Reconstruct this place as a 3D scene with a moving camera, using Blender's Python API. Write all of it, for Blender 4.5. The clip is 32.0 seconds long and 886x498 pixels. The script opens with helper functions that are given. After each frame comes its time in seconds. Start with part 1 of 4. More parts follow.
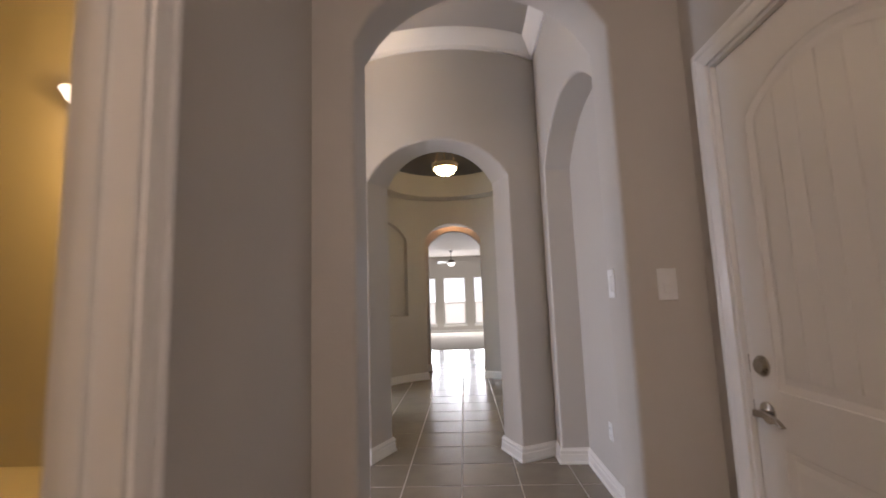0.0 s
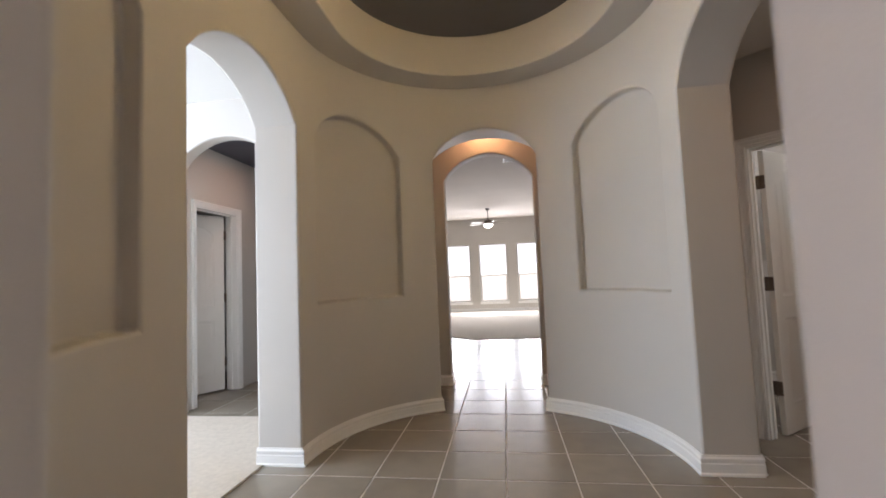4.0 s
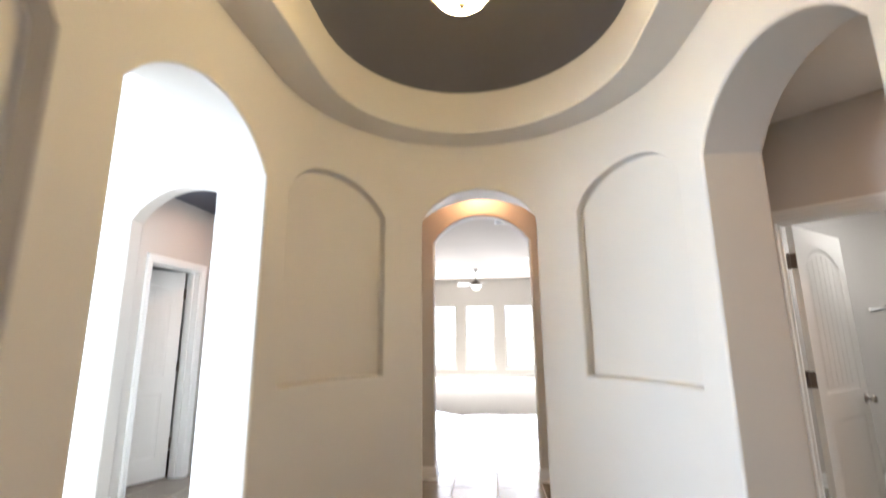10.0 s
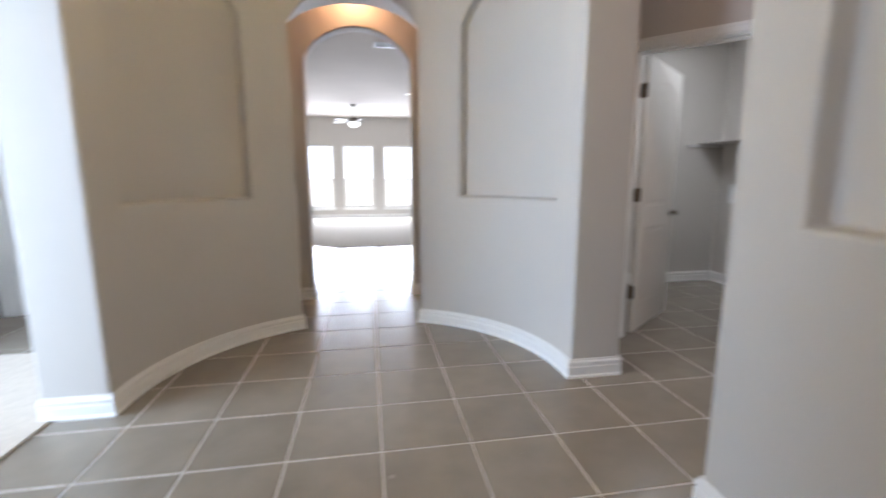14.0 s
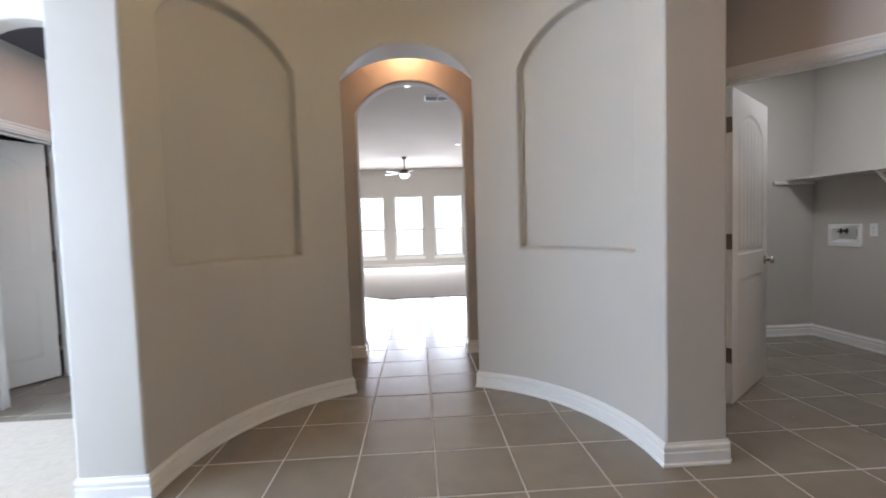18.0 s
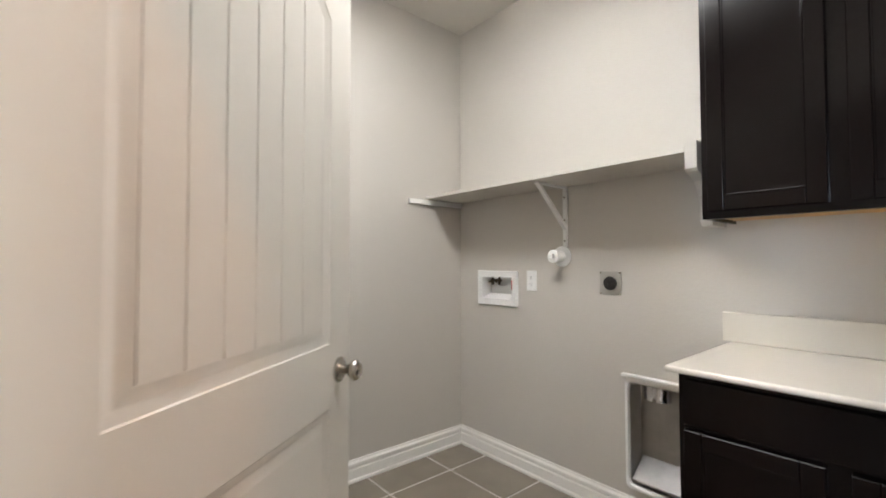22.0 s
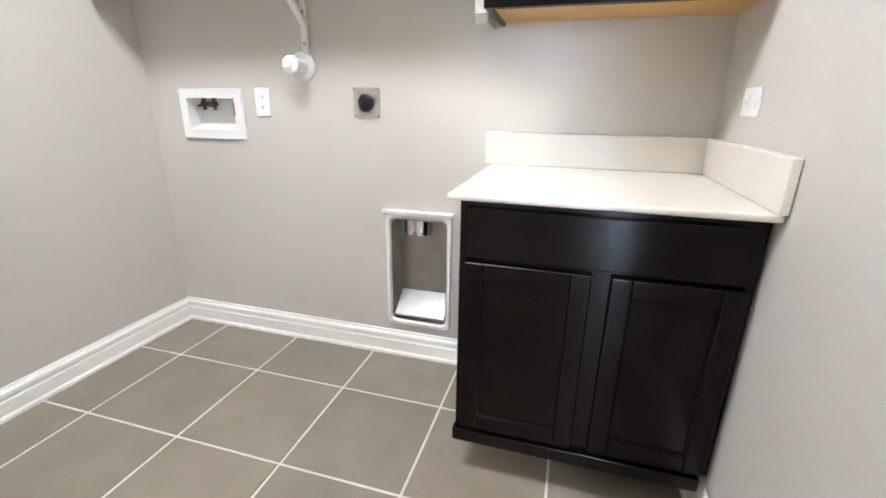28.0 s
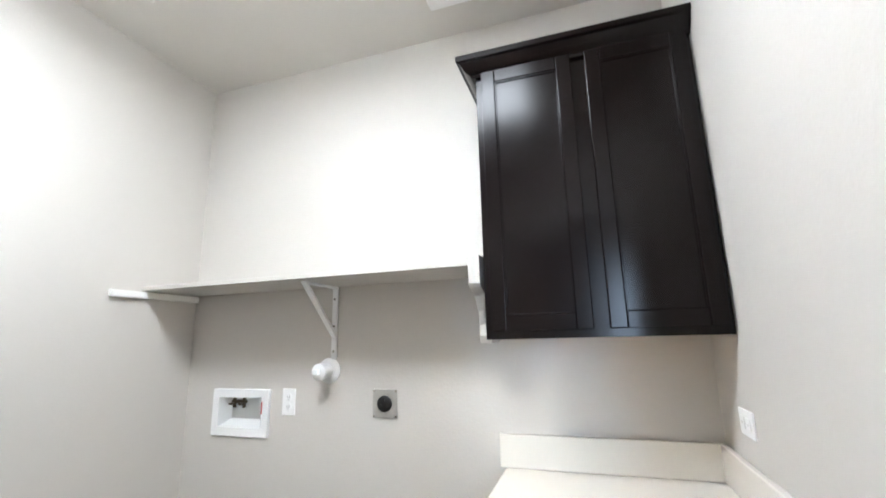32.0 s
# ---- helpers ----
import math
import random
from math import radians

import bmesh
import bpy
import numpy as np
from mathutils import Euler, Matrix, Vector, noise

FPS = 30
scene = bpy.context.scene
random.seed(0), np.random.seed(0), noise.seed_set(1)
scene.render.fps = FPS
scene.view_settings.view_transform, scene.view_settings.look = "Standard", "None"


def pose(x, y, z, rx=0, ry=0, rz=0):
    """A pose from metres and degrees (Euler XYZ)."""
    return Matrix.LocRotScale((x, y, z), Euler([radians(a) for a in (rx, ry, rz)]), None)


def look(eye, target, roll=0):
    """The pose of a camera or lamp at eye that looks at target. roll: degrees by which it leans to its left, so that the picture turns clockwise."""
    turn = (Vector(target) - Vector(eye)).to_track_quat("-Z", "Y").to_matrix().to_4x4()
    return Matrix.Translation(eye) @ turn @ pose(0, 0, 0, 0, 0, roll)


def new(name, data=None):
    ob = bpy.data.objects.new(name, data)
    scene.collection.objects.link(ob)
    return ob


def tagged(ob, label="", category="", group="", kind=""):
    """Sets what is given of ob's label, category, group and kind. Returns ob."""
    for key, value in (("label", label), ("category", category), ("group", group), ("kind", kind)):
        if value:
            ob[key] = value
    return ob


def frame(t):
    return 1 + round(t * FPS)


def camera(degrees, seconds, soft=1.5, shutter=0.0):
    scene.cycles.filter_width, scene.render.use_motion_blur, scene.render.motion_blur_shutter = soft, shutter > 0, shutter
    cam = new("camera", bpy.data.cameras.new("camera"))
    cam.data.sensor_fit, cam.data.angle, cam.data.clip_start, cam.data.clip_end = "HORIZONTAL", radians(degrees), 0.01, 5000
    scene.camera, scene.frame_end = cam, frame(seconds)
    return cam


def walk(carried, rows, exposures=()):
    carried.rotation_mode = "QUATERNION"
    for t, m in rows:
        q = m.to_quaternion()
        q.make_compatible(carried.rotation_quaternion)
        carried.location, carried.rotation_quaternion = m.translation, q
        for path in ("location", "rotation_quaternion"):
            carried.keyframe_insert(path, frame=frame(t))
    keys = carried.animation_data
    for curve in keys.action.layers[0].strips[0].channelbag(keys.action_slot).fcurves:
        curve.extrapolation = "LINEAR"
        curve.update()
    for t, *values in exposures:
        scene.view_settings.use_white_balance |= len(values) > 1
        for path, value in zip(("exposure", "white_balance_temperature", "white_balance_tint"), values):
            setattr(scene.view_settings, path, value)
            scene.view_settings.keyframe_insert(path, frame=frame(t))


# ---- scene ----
cam = camera(91.5, 32.0, 1.75, 0.4)
PATH = [
    (0, (-0.095, 0.212, 1.287), (-0.184, 2.195, 1.528), -2.0),
    (0.5, (-0.033, 0.647, 1.284), (-0.101, 2.635, 1.495), -1.7),
    (1, (-0.04, 1.09, 1.28), (0.02, 3.072, 1.543), -2.9),
    (1.5, (0.011, 1.531, 1.258), (0.022, 3.515, 1.514), -2.3),
    (2, (0.026, 1.943, 1.259), (-0.094, 3.926, 1.493), -2.9),
    (2.5, (0.01, 2.336, 1.265), (-0.284, 4.305, 1.461), -2.2),
    (4.5, (-0.163, 3.887, 1.228), (-0.419, 5.867, 1.351), -2.3),
    (5, (-0.213, 4.021, 1.305), (-0.349, 5.978, 1.696), -3.0),
    (5.5, (-0.239, 4.07, 1.382), (-0.397, 5.928, 2.106), -1.7),
    (6, (-0.197, 4.078, 1.4), (-0.457, 5.848, 2.294), -0.2),
    (6.5, (-0.178, 4.026, 1.428), (-0.46, 5.712, 2.466), -0.3),
    (7, (-0.198, 3.946, 1.45), (-0.419, 5.51, 2.677), -0.5),
    (8, (-0.259, 3.912, 1.452), (-0.403, 5.303, 2.882), 0.2),
    (9, (-0.211, 3.934, 1.5), (-0.371, 5.49, 2.747), -1.2),
    (9.5, (-0.166, 3.986, 1.444), (-0.397, 5.779, 2.299), -0.6),
    (10, (-0.2, 4.044, 1.394), (-0.401, 5.997, 1.777), -0.6),
    (10.5, (-0.246, 4.07, 1.297), (-0.413, 6.063, 1.318), -0.6),
    (11, (-0.221, 4.051, 1.226), (-0.321, 6.04, 1.046), -0.9),
    (11.5, (-0.175, 4.046, 1.205), (-0.043, 6.026, 0.953), -1.4),
    (12, (-0.137, 4.032, 1.211), (0.328, 5.957, 0.93), -1.7),
    (12.5, (-0.075, 4.029, 1.228), (0.791, 5.816, 0.988), -2.4),
    (13, (-0.127, 4.029, 1.239), (0.915, 5.724, 1.039), -2.0),
    (13.5, (-0.08, 4.062, 1.265), (0.779, 5.852, 1.023), -1.2),
    (14, (-0.188, 4.101, 1.201), (0.143, 6.048, 0.884), -0.1),
    (14.5, (-0.307, 4.102, 1.159), (-0.613, 6.039, 0.766), 0.1),
    (16.5, (-0.259, 4.044, 1.186), (-0.728, 5.974, 0.953), -0.9),
    (17, (-0.252, 4.036, 1.186), (-0.327, 6.021, 0.951), -1.4),
    (17.5, (-0.262, 4.098, 1.231), (-0.205, 6.089, 1.054), -2.5),
    (18, (-0.213, 4.372, 1.236), (-0.101, 6.366, 1.136), -1.8),
    (18.5, (-0.088, 4.76, 1.217), (0.335, 6.712, 1.101), -1.2),
    (19, (0.092, 5.097, 1.232), (1.068, 6.841, 1.155), -1.3),
    (19.5, (0.357, 5.401, 1.229), (1.654, 6.923, 1.201), -2.5),
    (20, (0.633, 5.67, 1.211), (2.109, 7.019, 1.204), -1.8),
    (20.5, (0.957, 5.881, 1.209), (2.582, 7.047, 1.18), -3.2),
    (21, (1.317, 6.048, 1.206), (2.757, 7.436, 1.187), -2.1),
    (21.5, (1.632, 6.232, 1.212), (2.909, 7.771, 1.226), -1.5),
    (22, (1.88, 6.44, 1.2), (3.165, 7.971, 1.26), -0.1),
    (22.5, (2.045, 6.529, 1.27), (3.496, 7.89, 1.471), 0.6),
    (23, (2.12, 6.596, 1.314), (3.828, 7.566, 1.692), -0.6),
    (23.5, (2.136, 6.655, 1.33), (3.975, 7.284, 1.798), -1.3),
    (24, (2.141, 6.708, 1.301), (4.036, 7.193, 1.719), -1.2),
    (24.5, (2.159, 6.735, 1.276), (4.088, 7.189, 1.546), -0.6),
    (25, (2.183, 6.741, 1.225), (4.128, 7.201, 1.303), -0.4),
    (25.5, (2.204, 6.745, 1.19), (4.143, 7.221, 1.077), -0.1),
    (26, (2.214, 6.744, 1.17), (4.144, 7.224, 0.957), -0.3),
    (26.5, (2.213, 6.751, 1.15), (4.128, 7.209, 0.799), -0.3),
    (28.5, (2.228, 6.727, 1.085), (4.029, 7.278, 0.412), 0.6),
    (29, (2.212, 6.709, 1.097), (4.005, 7.32, 0.455), 0.6),
    (29.5, (2.184, 6.677, 1.134), (3.987, 7.41, 0.674), 0.8),
    (30, (2.149, 6.651, 1.192), (3.974, 7.455, 1.04), 0.4),
    (30.5, (2.123, 6.653, 1.228), (3.964, 7.427, 1.34), 0.0),
    (31, (2.128, 6.667, 1.273), (3.98, 7.392, 1.484), -0.7),
    (31.5, (2.138, 6.689, 1.307), (4.004, 7.337, 1.62), -0.8),
    (32, (2.134, 6.687, 1.347), (3.992, 7.301, 1.762), -1.3),
]
EXPOSURES = [(0, -0.43, 6400, 19.0), (0.5, 0.055, 6031, 18.0), (1, 0.39, 5761, 17.0), (2, 0.24, 5872, 16.0), (2.5, 0.24, 5958, 16.0), (4.5, -0.306, 6630, 19.0), (5, -0.33, 6860, 19.0), (6, -0.389, 7080, 19.2), (7, 0.054, 7150, 17.5), (8, 0.75, 6120, 11.5), (9, 1.05, 5998, 11.3), (9.5, 1.075, 5986, 12.3), (10, 0.95, 6088, 14.2), (11, 0.562, 5949, 15.0), (12, 0.337, 5547, 15.0), (13, 0.397, 5595, 14.8), (14, 0.361, 5643, 14.7), (17, 0.186, 5789, 14.3), (18, 0.082, 5855, 15.6), (19, 0.267, 5844, 16.2), (20, 0.243, 6082, 17.9), (21, 0.883, 6530, 17.0), (22, 1.241, 6283, 13.2), (23, 1.566, 6086, 13.0), (24, 1.586, 6084, 13.5), (26, 1.62, 6030, 13.5), (28.5, 2.17, 5840, 13.5), (29, 2.187, 5840, 13.5), (30, 2.19, 5890, 12.5), (31, 2.005, 5790, 11.5), (32, 1.87, 5640, 10.5)]
walk(cam, [(t, look(eye, target, roll)) for t, eye, target, roll in PATH], EXPOSURES)

# ---- world and large lights ----
world = bpy.data.worlds.new("sky")
scene.world = world
world.use_nodes = True
wn = world.node_tree.nodes
sky = wn.new("ShaderNodeTexSky")
sky.sky_type = "NISHITA"
sky.sun_disc = False
sky.sun_elevation, sky.sun_rotation = radians(55), radians(200)
world.node_tree.links.new(sky.outputs[0], wn["Background"].inputs[0])
wn["Background"].inputs[1].default_value = 0.15


def area_lamp(name, m, w, h, power, colour):
    d = bpy.data.lights.new(name, "AREA")
    d.shape, d.size, d.size_y, d.energy, d.color = "RECTANGLE", w, h, power, colour
    ob = new(name, d)
    ob.matrix_world = m
    return ob


def point_lamp(name, x, y, z, power, colour, radius=0.06):
    d = bpy.data.lights.new(name, "POINT")
    d.energy, d.color, d.shadow_soft_size = power, colour, radius
    ob = new(name, d)
    ob.location = (x, y, z)
    return ob


DAY = (0.73, 0.87, 1.0)
WARM = (1.0, 0.75, 0.33)
# daylight in the window openings of the living room
for wx in (-1.72, -0.49, 0.77):
    area_lamp("window_daylight", look((wx, 18.17, 1.3), (wx, 10, 1.0)), 0.9, 1.85, 88, (0.92, 0.97, 1.0))
# added fill at an unseen east opening, to brighten the living room
area_lamp("living_side_fill", look((5.1, 12.5, 1.6), (0, 12.5, 0.8)), 4.0, 1.9, 72, (0.84, 0.93, 1.0))
# daylight in the openings of the left room and of the foyer
area_lamp("left_room_daylight", look((-6.1, 5.3, 1.7), (-2, 5.4, 1.2)), 2.5, 2.0, 300, DAY)
area_lamp("left_room_front_daylight", look((-5.27, 3.7, 1.5), (-3.2, 6.0, 1.2)), 1.3, 1.9, 150, DAY)
area_lamp("foyer_daylight", look((-4.2, 2.8, 1.3), (0, 3.0, 1.3)), 1.3, 2.2, 86, (0.85, 0.87, 1.0))
area_lamp("front_door_daylight", look((-3.67, 1.96, 1.3), (-2.6, 3.6, 1.3)), 0.9, 2.2, 24, (0.85, 0.87, 1.0))
area_lamp("office_daylight", look((4.6, 3.05, 1.4), (4.6, 6, 0.2)), 1.6, 1.4, 40, (0.88, 1.0, 0.96))
# lamps of the place, and a fill for the hall
point_lamp("rotunda_bulb", -0.285, 5.9, 3.17, 10, WARM, 0.08)
point_lamp("foyer_bulb", -1.05, 3.0, 2.8, 4, WARM, 0.06)
area_lamp("passage_downlight", look((-0.27, 8.36, 3.03), (-0.27, 8.42, 0)), 0.12, 0.12, 7, (1.0, 0.5, 0.22))
area_lamp("laundry_tube", pose(2.70, 7.48, 2.66), 0.36, 1.1, 7.5, (1.0, 1.0, 0.95))
point_lamp("bath_bulb", -1.3, 1.5, 2.0, 22, (1.0, 0.58, 0.14), 0.06)
# no fixture hangs here: an added fill that brightens the hall walls
point_lamp("hall_fill", -0.42, -1.1, 2.4, 42, (1.0, 0.82, 0.70), 0.1)
area_lamp("side_hall_downlight", look((2.35, 5.7, 2.71), (2.35, 5.7, 0)), 0.1, 0.1, 5.6, (1.0, 0.56, 0.32))
area_lamp("back_hall_downlight", pose(-2.7, 8.1, 2.72), 0.1, 0.1, 4, (1.0, 0.58, 0.36))

# ---- materials ----


def mat(name, colour, rough=0.5, metal=0.0, spec=0.5, vary=0.06, scale=6.0, bump=0.0, bump_scale=200.0, tint=None, rand=0.0, wear=0.0, detail=3):
    m = bpy.data.materials.new(name)
    m.use_nodes = True
    nt = m.node_tree
    n, l = nt.nodes, nt.links
    b = n["Principled BSDF"]
    b.inputs["Roughness"].default_value = rough
    b.inputs["Metallic"].default_value = metal
    b.inputs["Specular IOR Level"].default_value = spec
    geo = n.new("ShaderNodeNewGeometry")
    big = n.new("ShaderNodeTexNoise")
    big.inputs["Scale"].default_value, big.inputs["Detail"].default_value = scale, detail
    l.new(geo.outputs["Position"], big.inputs["Vector"])
    ramp = n.new("ShaderNodeMixRGB")
    c2 = tint if tint else tuple(c * (1 - 2.2 * vary) for c in colour)
    ramp.inputs[1].default_value = (*[min(1, c * (1 + vary)) for c in colour], 1)
    ramp.inputs[2].default_value = (*c2, 1)
    l.new(big.outputs[0], ramp.inputs[0])
    out = ramp.outputs[0]
    if rand:
        oi = n.new("ShaderNodeObjectInfo")
        mr = n.new("ShaderNodeMapRange")
        mr.inputs[3].default_value, mr.inputs[4].default_value = 1 - rand, 1 + rand
        l.new(oi.outputs["Random"], mr.inputs[0])
        hv = n.new("ShaderNodeHueSaturation")
        l.new(mr.outputs[0], hv.inputs["Value"])
        l.new(out, hv.inputs["Color"])
        out = hv.outputs[0]
    l.new(out, b.inputs["Base Color"])
    fine = n.new("ShaderNodeTexNoise")
    fine.inputs["Scale"].default_value, fine.inputs["Detail"].default_value = bump_scale, 4
    l.new(geo.outputs["Position"], fine.inputs["Vector"])
    if wear:
        rr = n.new("ShaderNodeMapRange")
        rr.inputs[3].default_value, rr.inputs[4].default_value = max(0.02, rough - wear), min(1, rough + wear)
        l.new(big.outputs[0], rr.inputs[0])
        l.new(rr.outputs[0], b.inputs["Roughness"])
    if bump:
        bp = n.new("ShaderNodeBump")
        bp.inputs["Strength"].default_value, bp.inputs["Distance"].default_value = bump, 0.002
        l.new(fine.outputs[0], bp.inputs["Height"])
        l.new(bp.outputs[0], b.inputs["Normal"])
    return m


def glow(name, colour, strength):
    m = bpy.data.materials.new(name)
    m.use_nodes = True
    b = m.node_tree.nodes["Principled BSDF"]
    b.inputs["Base Color"].default_value = (*colour, 1)
    b.inputs["Emission Color"].default_value = (*colour, 1)
    b.inputs["Emission Strength"].default_value = strength
    return m


PAINT = mat("greige_wall_paint", (0.559, 0.53, 0.487), 0.62, vary=0.025, scale=1.6, bump=0.36, bump_scale=85)
CEIL_GREY = mat("greige_ceiling_paint", (0.66, 0.635, 0.59), 0.8, vary=0.02, scale=2, bump=0.4, bump_scale=110)
CEIL = mat("ceiling_paint", (0.72, 0.71, 0.68), 0.8, vary=0.02, scale=2, bump=0.4, bump_scale=110)
# darker copy of CEIL: the foyer ceiling's dim light is put into its colour
CEIL_FOYER_DIM = mat("dimmed_foyer_ceiling_paint", (0.42, 0.4, 0.37), 0.8, vary=0.02, scale=2, bump=0.4, bump_scale=110)
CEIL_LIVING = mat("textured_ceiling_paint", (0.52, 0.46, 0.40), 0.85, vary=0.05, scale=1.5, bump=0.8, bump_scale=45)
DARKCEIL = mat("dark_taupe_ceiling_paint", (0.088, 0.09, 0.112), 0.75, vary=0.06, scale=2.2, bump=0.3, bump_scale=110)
TRIM = mat("white_trim_enamel", (0.84, 0.83, 0.80), 0.3, vary=0.015, scale=4, bump=0.05, bump_scale=60)
DOORW = mat("white_door_enamel", (0.79, 0.76, 0.705), 0.36, vary=0.015, scale=3, bump=0.12, bump_scale=90)
TILE = mat("taupe_floor_tile", (0.27, 0.236, 0.188), 0.24, spec=0.62, vary=0.07, scale=5.5, tint=(0.19, 0.163, 0.126), rand=0.06, detail=9, wear=0.07, bump=0.12, bump_scale=55)
GROUT = mat("pale_grout", (0.62, 0.58, 0.53), 0.85, vary=0.1, scale=9, bump=0.4, bump_scale=300)
CARPET = mat("beige_carpet", (0.56, 0.5, 0.42), 0.95, spec=0.1, vary=0.1, scale=30, bump=1.0, bump_scale=420)
NICKEL = mat("brushed_nickel", (0.48, 0.44, 0.39), 0.26, metal=1.0, vary=0.06, scale=30)
BRONZE = mat("aged_bronze", (0.19, 0.14, 0.10), 0.38, metal=1.0, vary=0.12, scale=30)
HINGE = mat("dark_bronze_hinge", (0.17, 0.13, 0.10), 0.42, metal=0.8, vary=0.1, scale=40)
ESPRESSO = mat("espresso_stained_wood", (0.0038, 0.0019, 0.0018), 0.19, spec=0.2, vary=0.06, scale=7)
RAWWOOD = mat("pale_maple_board", (0.62, 0.37, 0.13), 0.5, vary=0.1, scale=9)
MARBLE = mat("cream_cultured_marble", (0.70, 0.66, 0.59), 0.2, vary=0.03, scale=5)
PLASTIC = mat("white_plastic", (0.82, 0.82, 0.81), 0.35, vary=0.01, scale=8)
STEEL = mat("galvanised_steel", (0.5, 0.49, 0.48), 0.3, metal=1.0, vary=0.12, scale=14)
GREYPLATE = mat("grey_metal_plate", (0.46, 0.44, 0.4), 0.4, metal=0.6, vary=0.06, scale=20)
CHROME = mat("polished_chrome", (0.75, 0.75, 0.76), 0.12, metal=1.0, vary=0.04, scale=30)
BLACK = mat("black_plastic", (0.008, 0.0075, 0.007), 0.4, vary=0.1, scale=20)
RIM = mat("satin_gold_rim", (0.6, 0.5, 0.36), 0.4, metal=1.0, vary=0.06, scale=30)
MOTOR = mat("dark_bronze_motor", (0.09, 0.075, 0.06), 0.4, metal=0.7, vary=0.1, scale=20)
BRASS_KNOB = mat("polished_brass", (0.55, 0.37, 0.16), 0.28, metal=1.0, vary=0.04, scale=40)
CORD = mat("dark_cord", (0.05, 0.035, 0.025), 0.6, vary=0.2, scale=60)
BRASS = mat("brass_valve", (0.11, 0.085, 0.06), 0.35, metal=1.0, vary=0.1, scale=30)
RED = mat("red_plastic", (0.5, 0.05, 0.04), 0.4)
FANBLADE = mat("pale_fan_blade", (0.62, 0.59, 0.55), 0.5, vary=0.05, scale=8)
BOWL = glow("lit_alabaster_glass", (1.0, 0.73, 0.33), 58.0)
BOWL_FOYER = glow("lit_foyer_alabaster_glass", (1.0, 0.71, 0.34), 26.0)
BOWL_FAN = glow("lit_fan_glass", (1.0, 0.97, 0.9), 3.0)
DIFFUSER = glow("lit_acrylic_diffuser", (1.0, 0.985, 0.93), 5.6)
DOWNLIGHT = glow("lit_recessed_lens", (1.0, 0.9, 0.75), 3.0)
OUTSIDE = glow("bright_overcast_outdoors", (1.0, 1.0, 1.0), 2.2)
FENCE = glow("sunlit_field_and_fence", (1.0, 0.93, 0.82), 1.5)
GLASS = bpy.data.materials.new("window_glass")
GLASS.use_nodes = True
gb = GLASS.node_tree.nodes["Principled BSDF"]
gb.inputs["Transmission Weight"].default_value, gb.inputs["Roughness"].default_value, gb.inputs["IOR"].default_value = 1.0, 0.0, 1.02

# ---- mesh helpers ----


def part(name, bm, material, parent=None, label="", smooth=None, bevel=0.0, segs=2):
    bmesh.ops.recalc_face_normals(bm, faces=bm.faces)
    me = bpy.data.meshes.new(name)
    bm.to_mesh(me)
    bm.free()
    me.materials.append(material)
    ob = new(name, me)
    if parent is not None:
        ob.parent = parent
    if label:
        ob["label"] = label
    if smooth is not None:
        for p in me.polygons:
            p.use_smooth = True
        me.set_sharp_from_angle(angle=radians(smooth))
    if bevel:
        md = ob.modifiers.new("edge", "BEVEL")
        md.width, md.segments, md.limit_method, md.angle_limit = bevel, segs, "ANGLE", radians(40)
        md.harden_normals = smooth is not None
    return ob


def thing(name, label, category, group="", kind="", at=(0, 0, 0), rz=0):
    ob = new(name)
    ob.empty_display_size = 0.1
    ob.matrix_basis = pose(*at, 0, 0, rz)
    return tagged(ob, label, category, group, kind)


def box(x0, x1, y0, y1, z0, z1, bm=None):
    bm = bm or bmesh.new()
    v = [bm.verts.new((x, y, z)) for x in (x0, x1) for y in (y0, y1) for z in (z0, z1)]
    for f in ((0, 1, 3, 2), (4, 6, 7, 5), (0, 4, 5, 1), (2, 3, 7, 6), (0, 2, 6, 4), (1, 5, 7, 3)):
        bm.faces.new([v[i] for i in f])
    return bm


def prism(poly, to3, d0, d1, bm=None):
    """A closed outline poly, in two coordinates, between the depths d0 and d1; to3(u, v, d) places it."""
    bm = bm or bmesh.new()
    a = [bm.verts.new(to3(u, v, d0)) for u, v in poly]
    b = [bm.verts.new(to3(u, v, d1)) for u, v in poly]
    bm.faces.new(a)
    bm.faces.new(b[::-1])
    n = len(poly)
    for i in range(n):
        bm.faces.new((a[i], a[(i + 1) % n], b[(i + 1) % n], b[i]))
    return bm


def rounded(u0, u1, v0, v1, r, n=5):
    """The outline of a rectangle with rounded corners."""
    out = []
    for cu, cv, a0 in ((u1 - r, v1 - r, 0), (u0 + r, v1 - r, 90), (u0 + r, v0 + r, 180), (u1 - r, v0 + r, 270)):
        for i in range(n + 1):
            a = radians(a0 + 90 * i / n)
            out.append((cu + r * math.cos(a), cv + r * math.sin(a)))
    return out


def rounded_ring(rings, to3):
    """A closed shell through outlines (outline, depth), the last joined to the first."""
    bm = bmesh.new()
    rows = [[bm.verts.new(to3(u, v, d)) for u, v in loop] for loop, d in rings]
    n = len(rows[0])
    for a, b in zip(rows, rows[1:] + rows[:1]):
        for i in range(n):
            bm.faces.new((a[i], a[(i + 1) % n], b[(i + 1) % n], b[i]))
    return bm


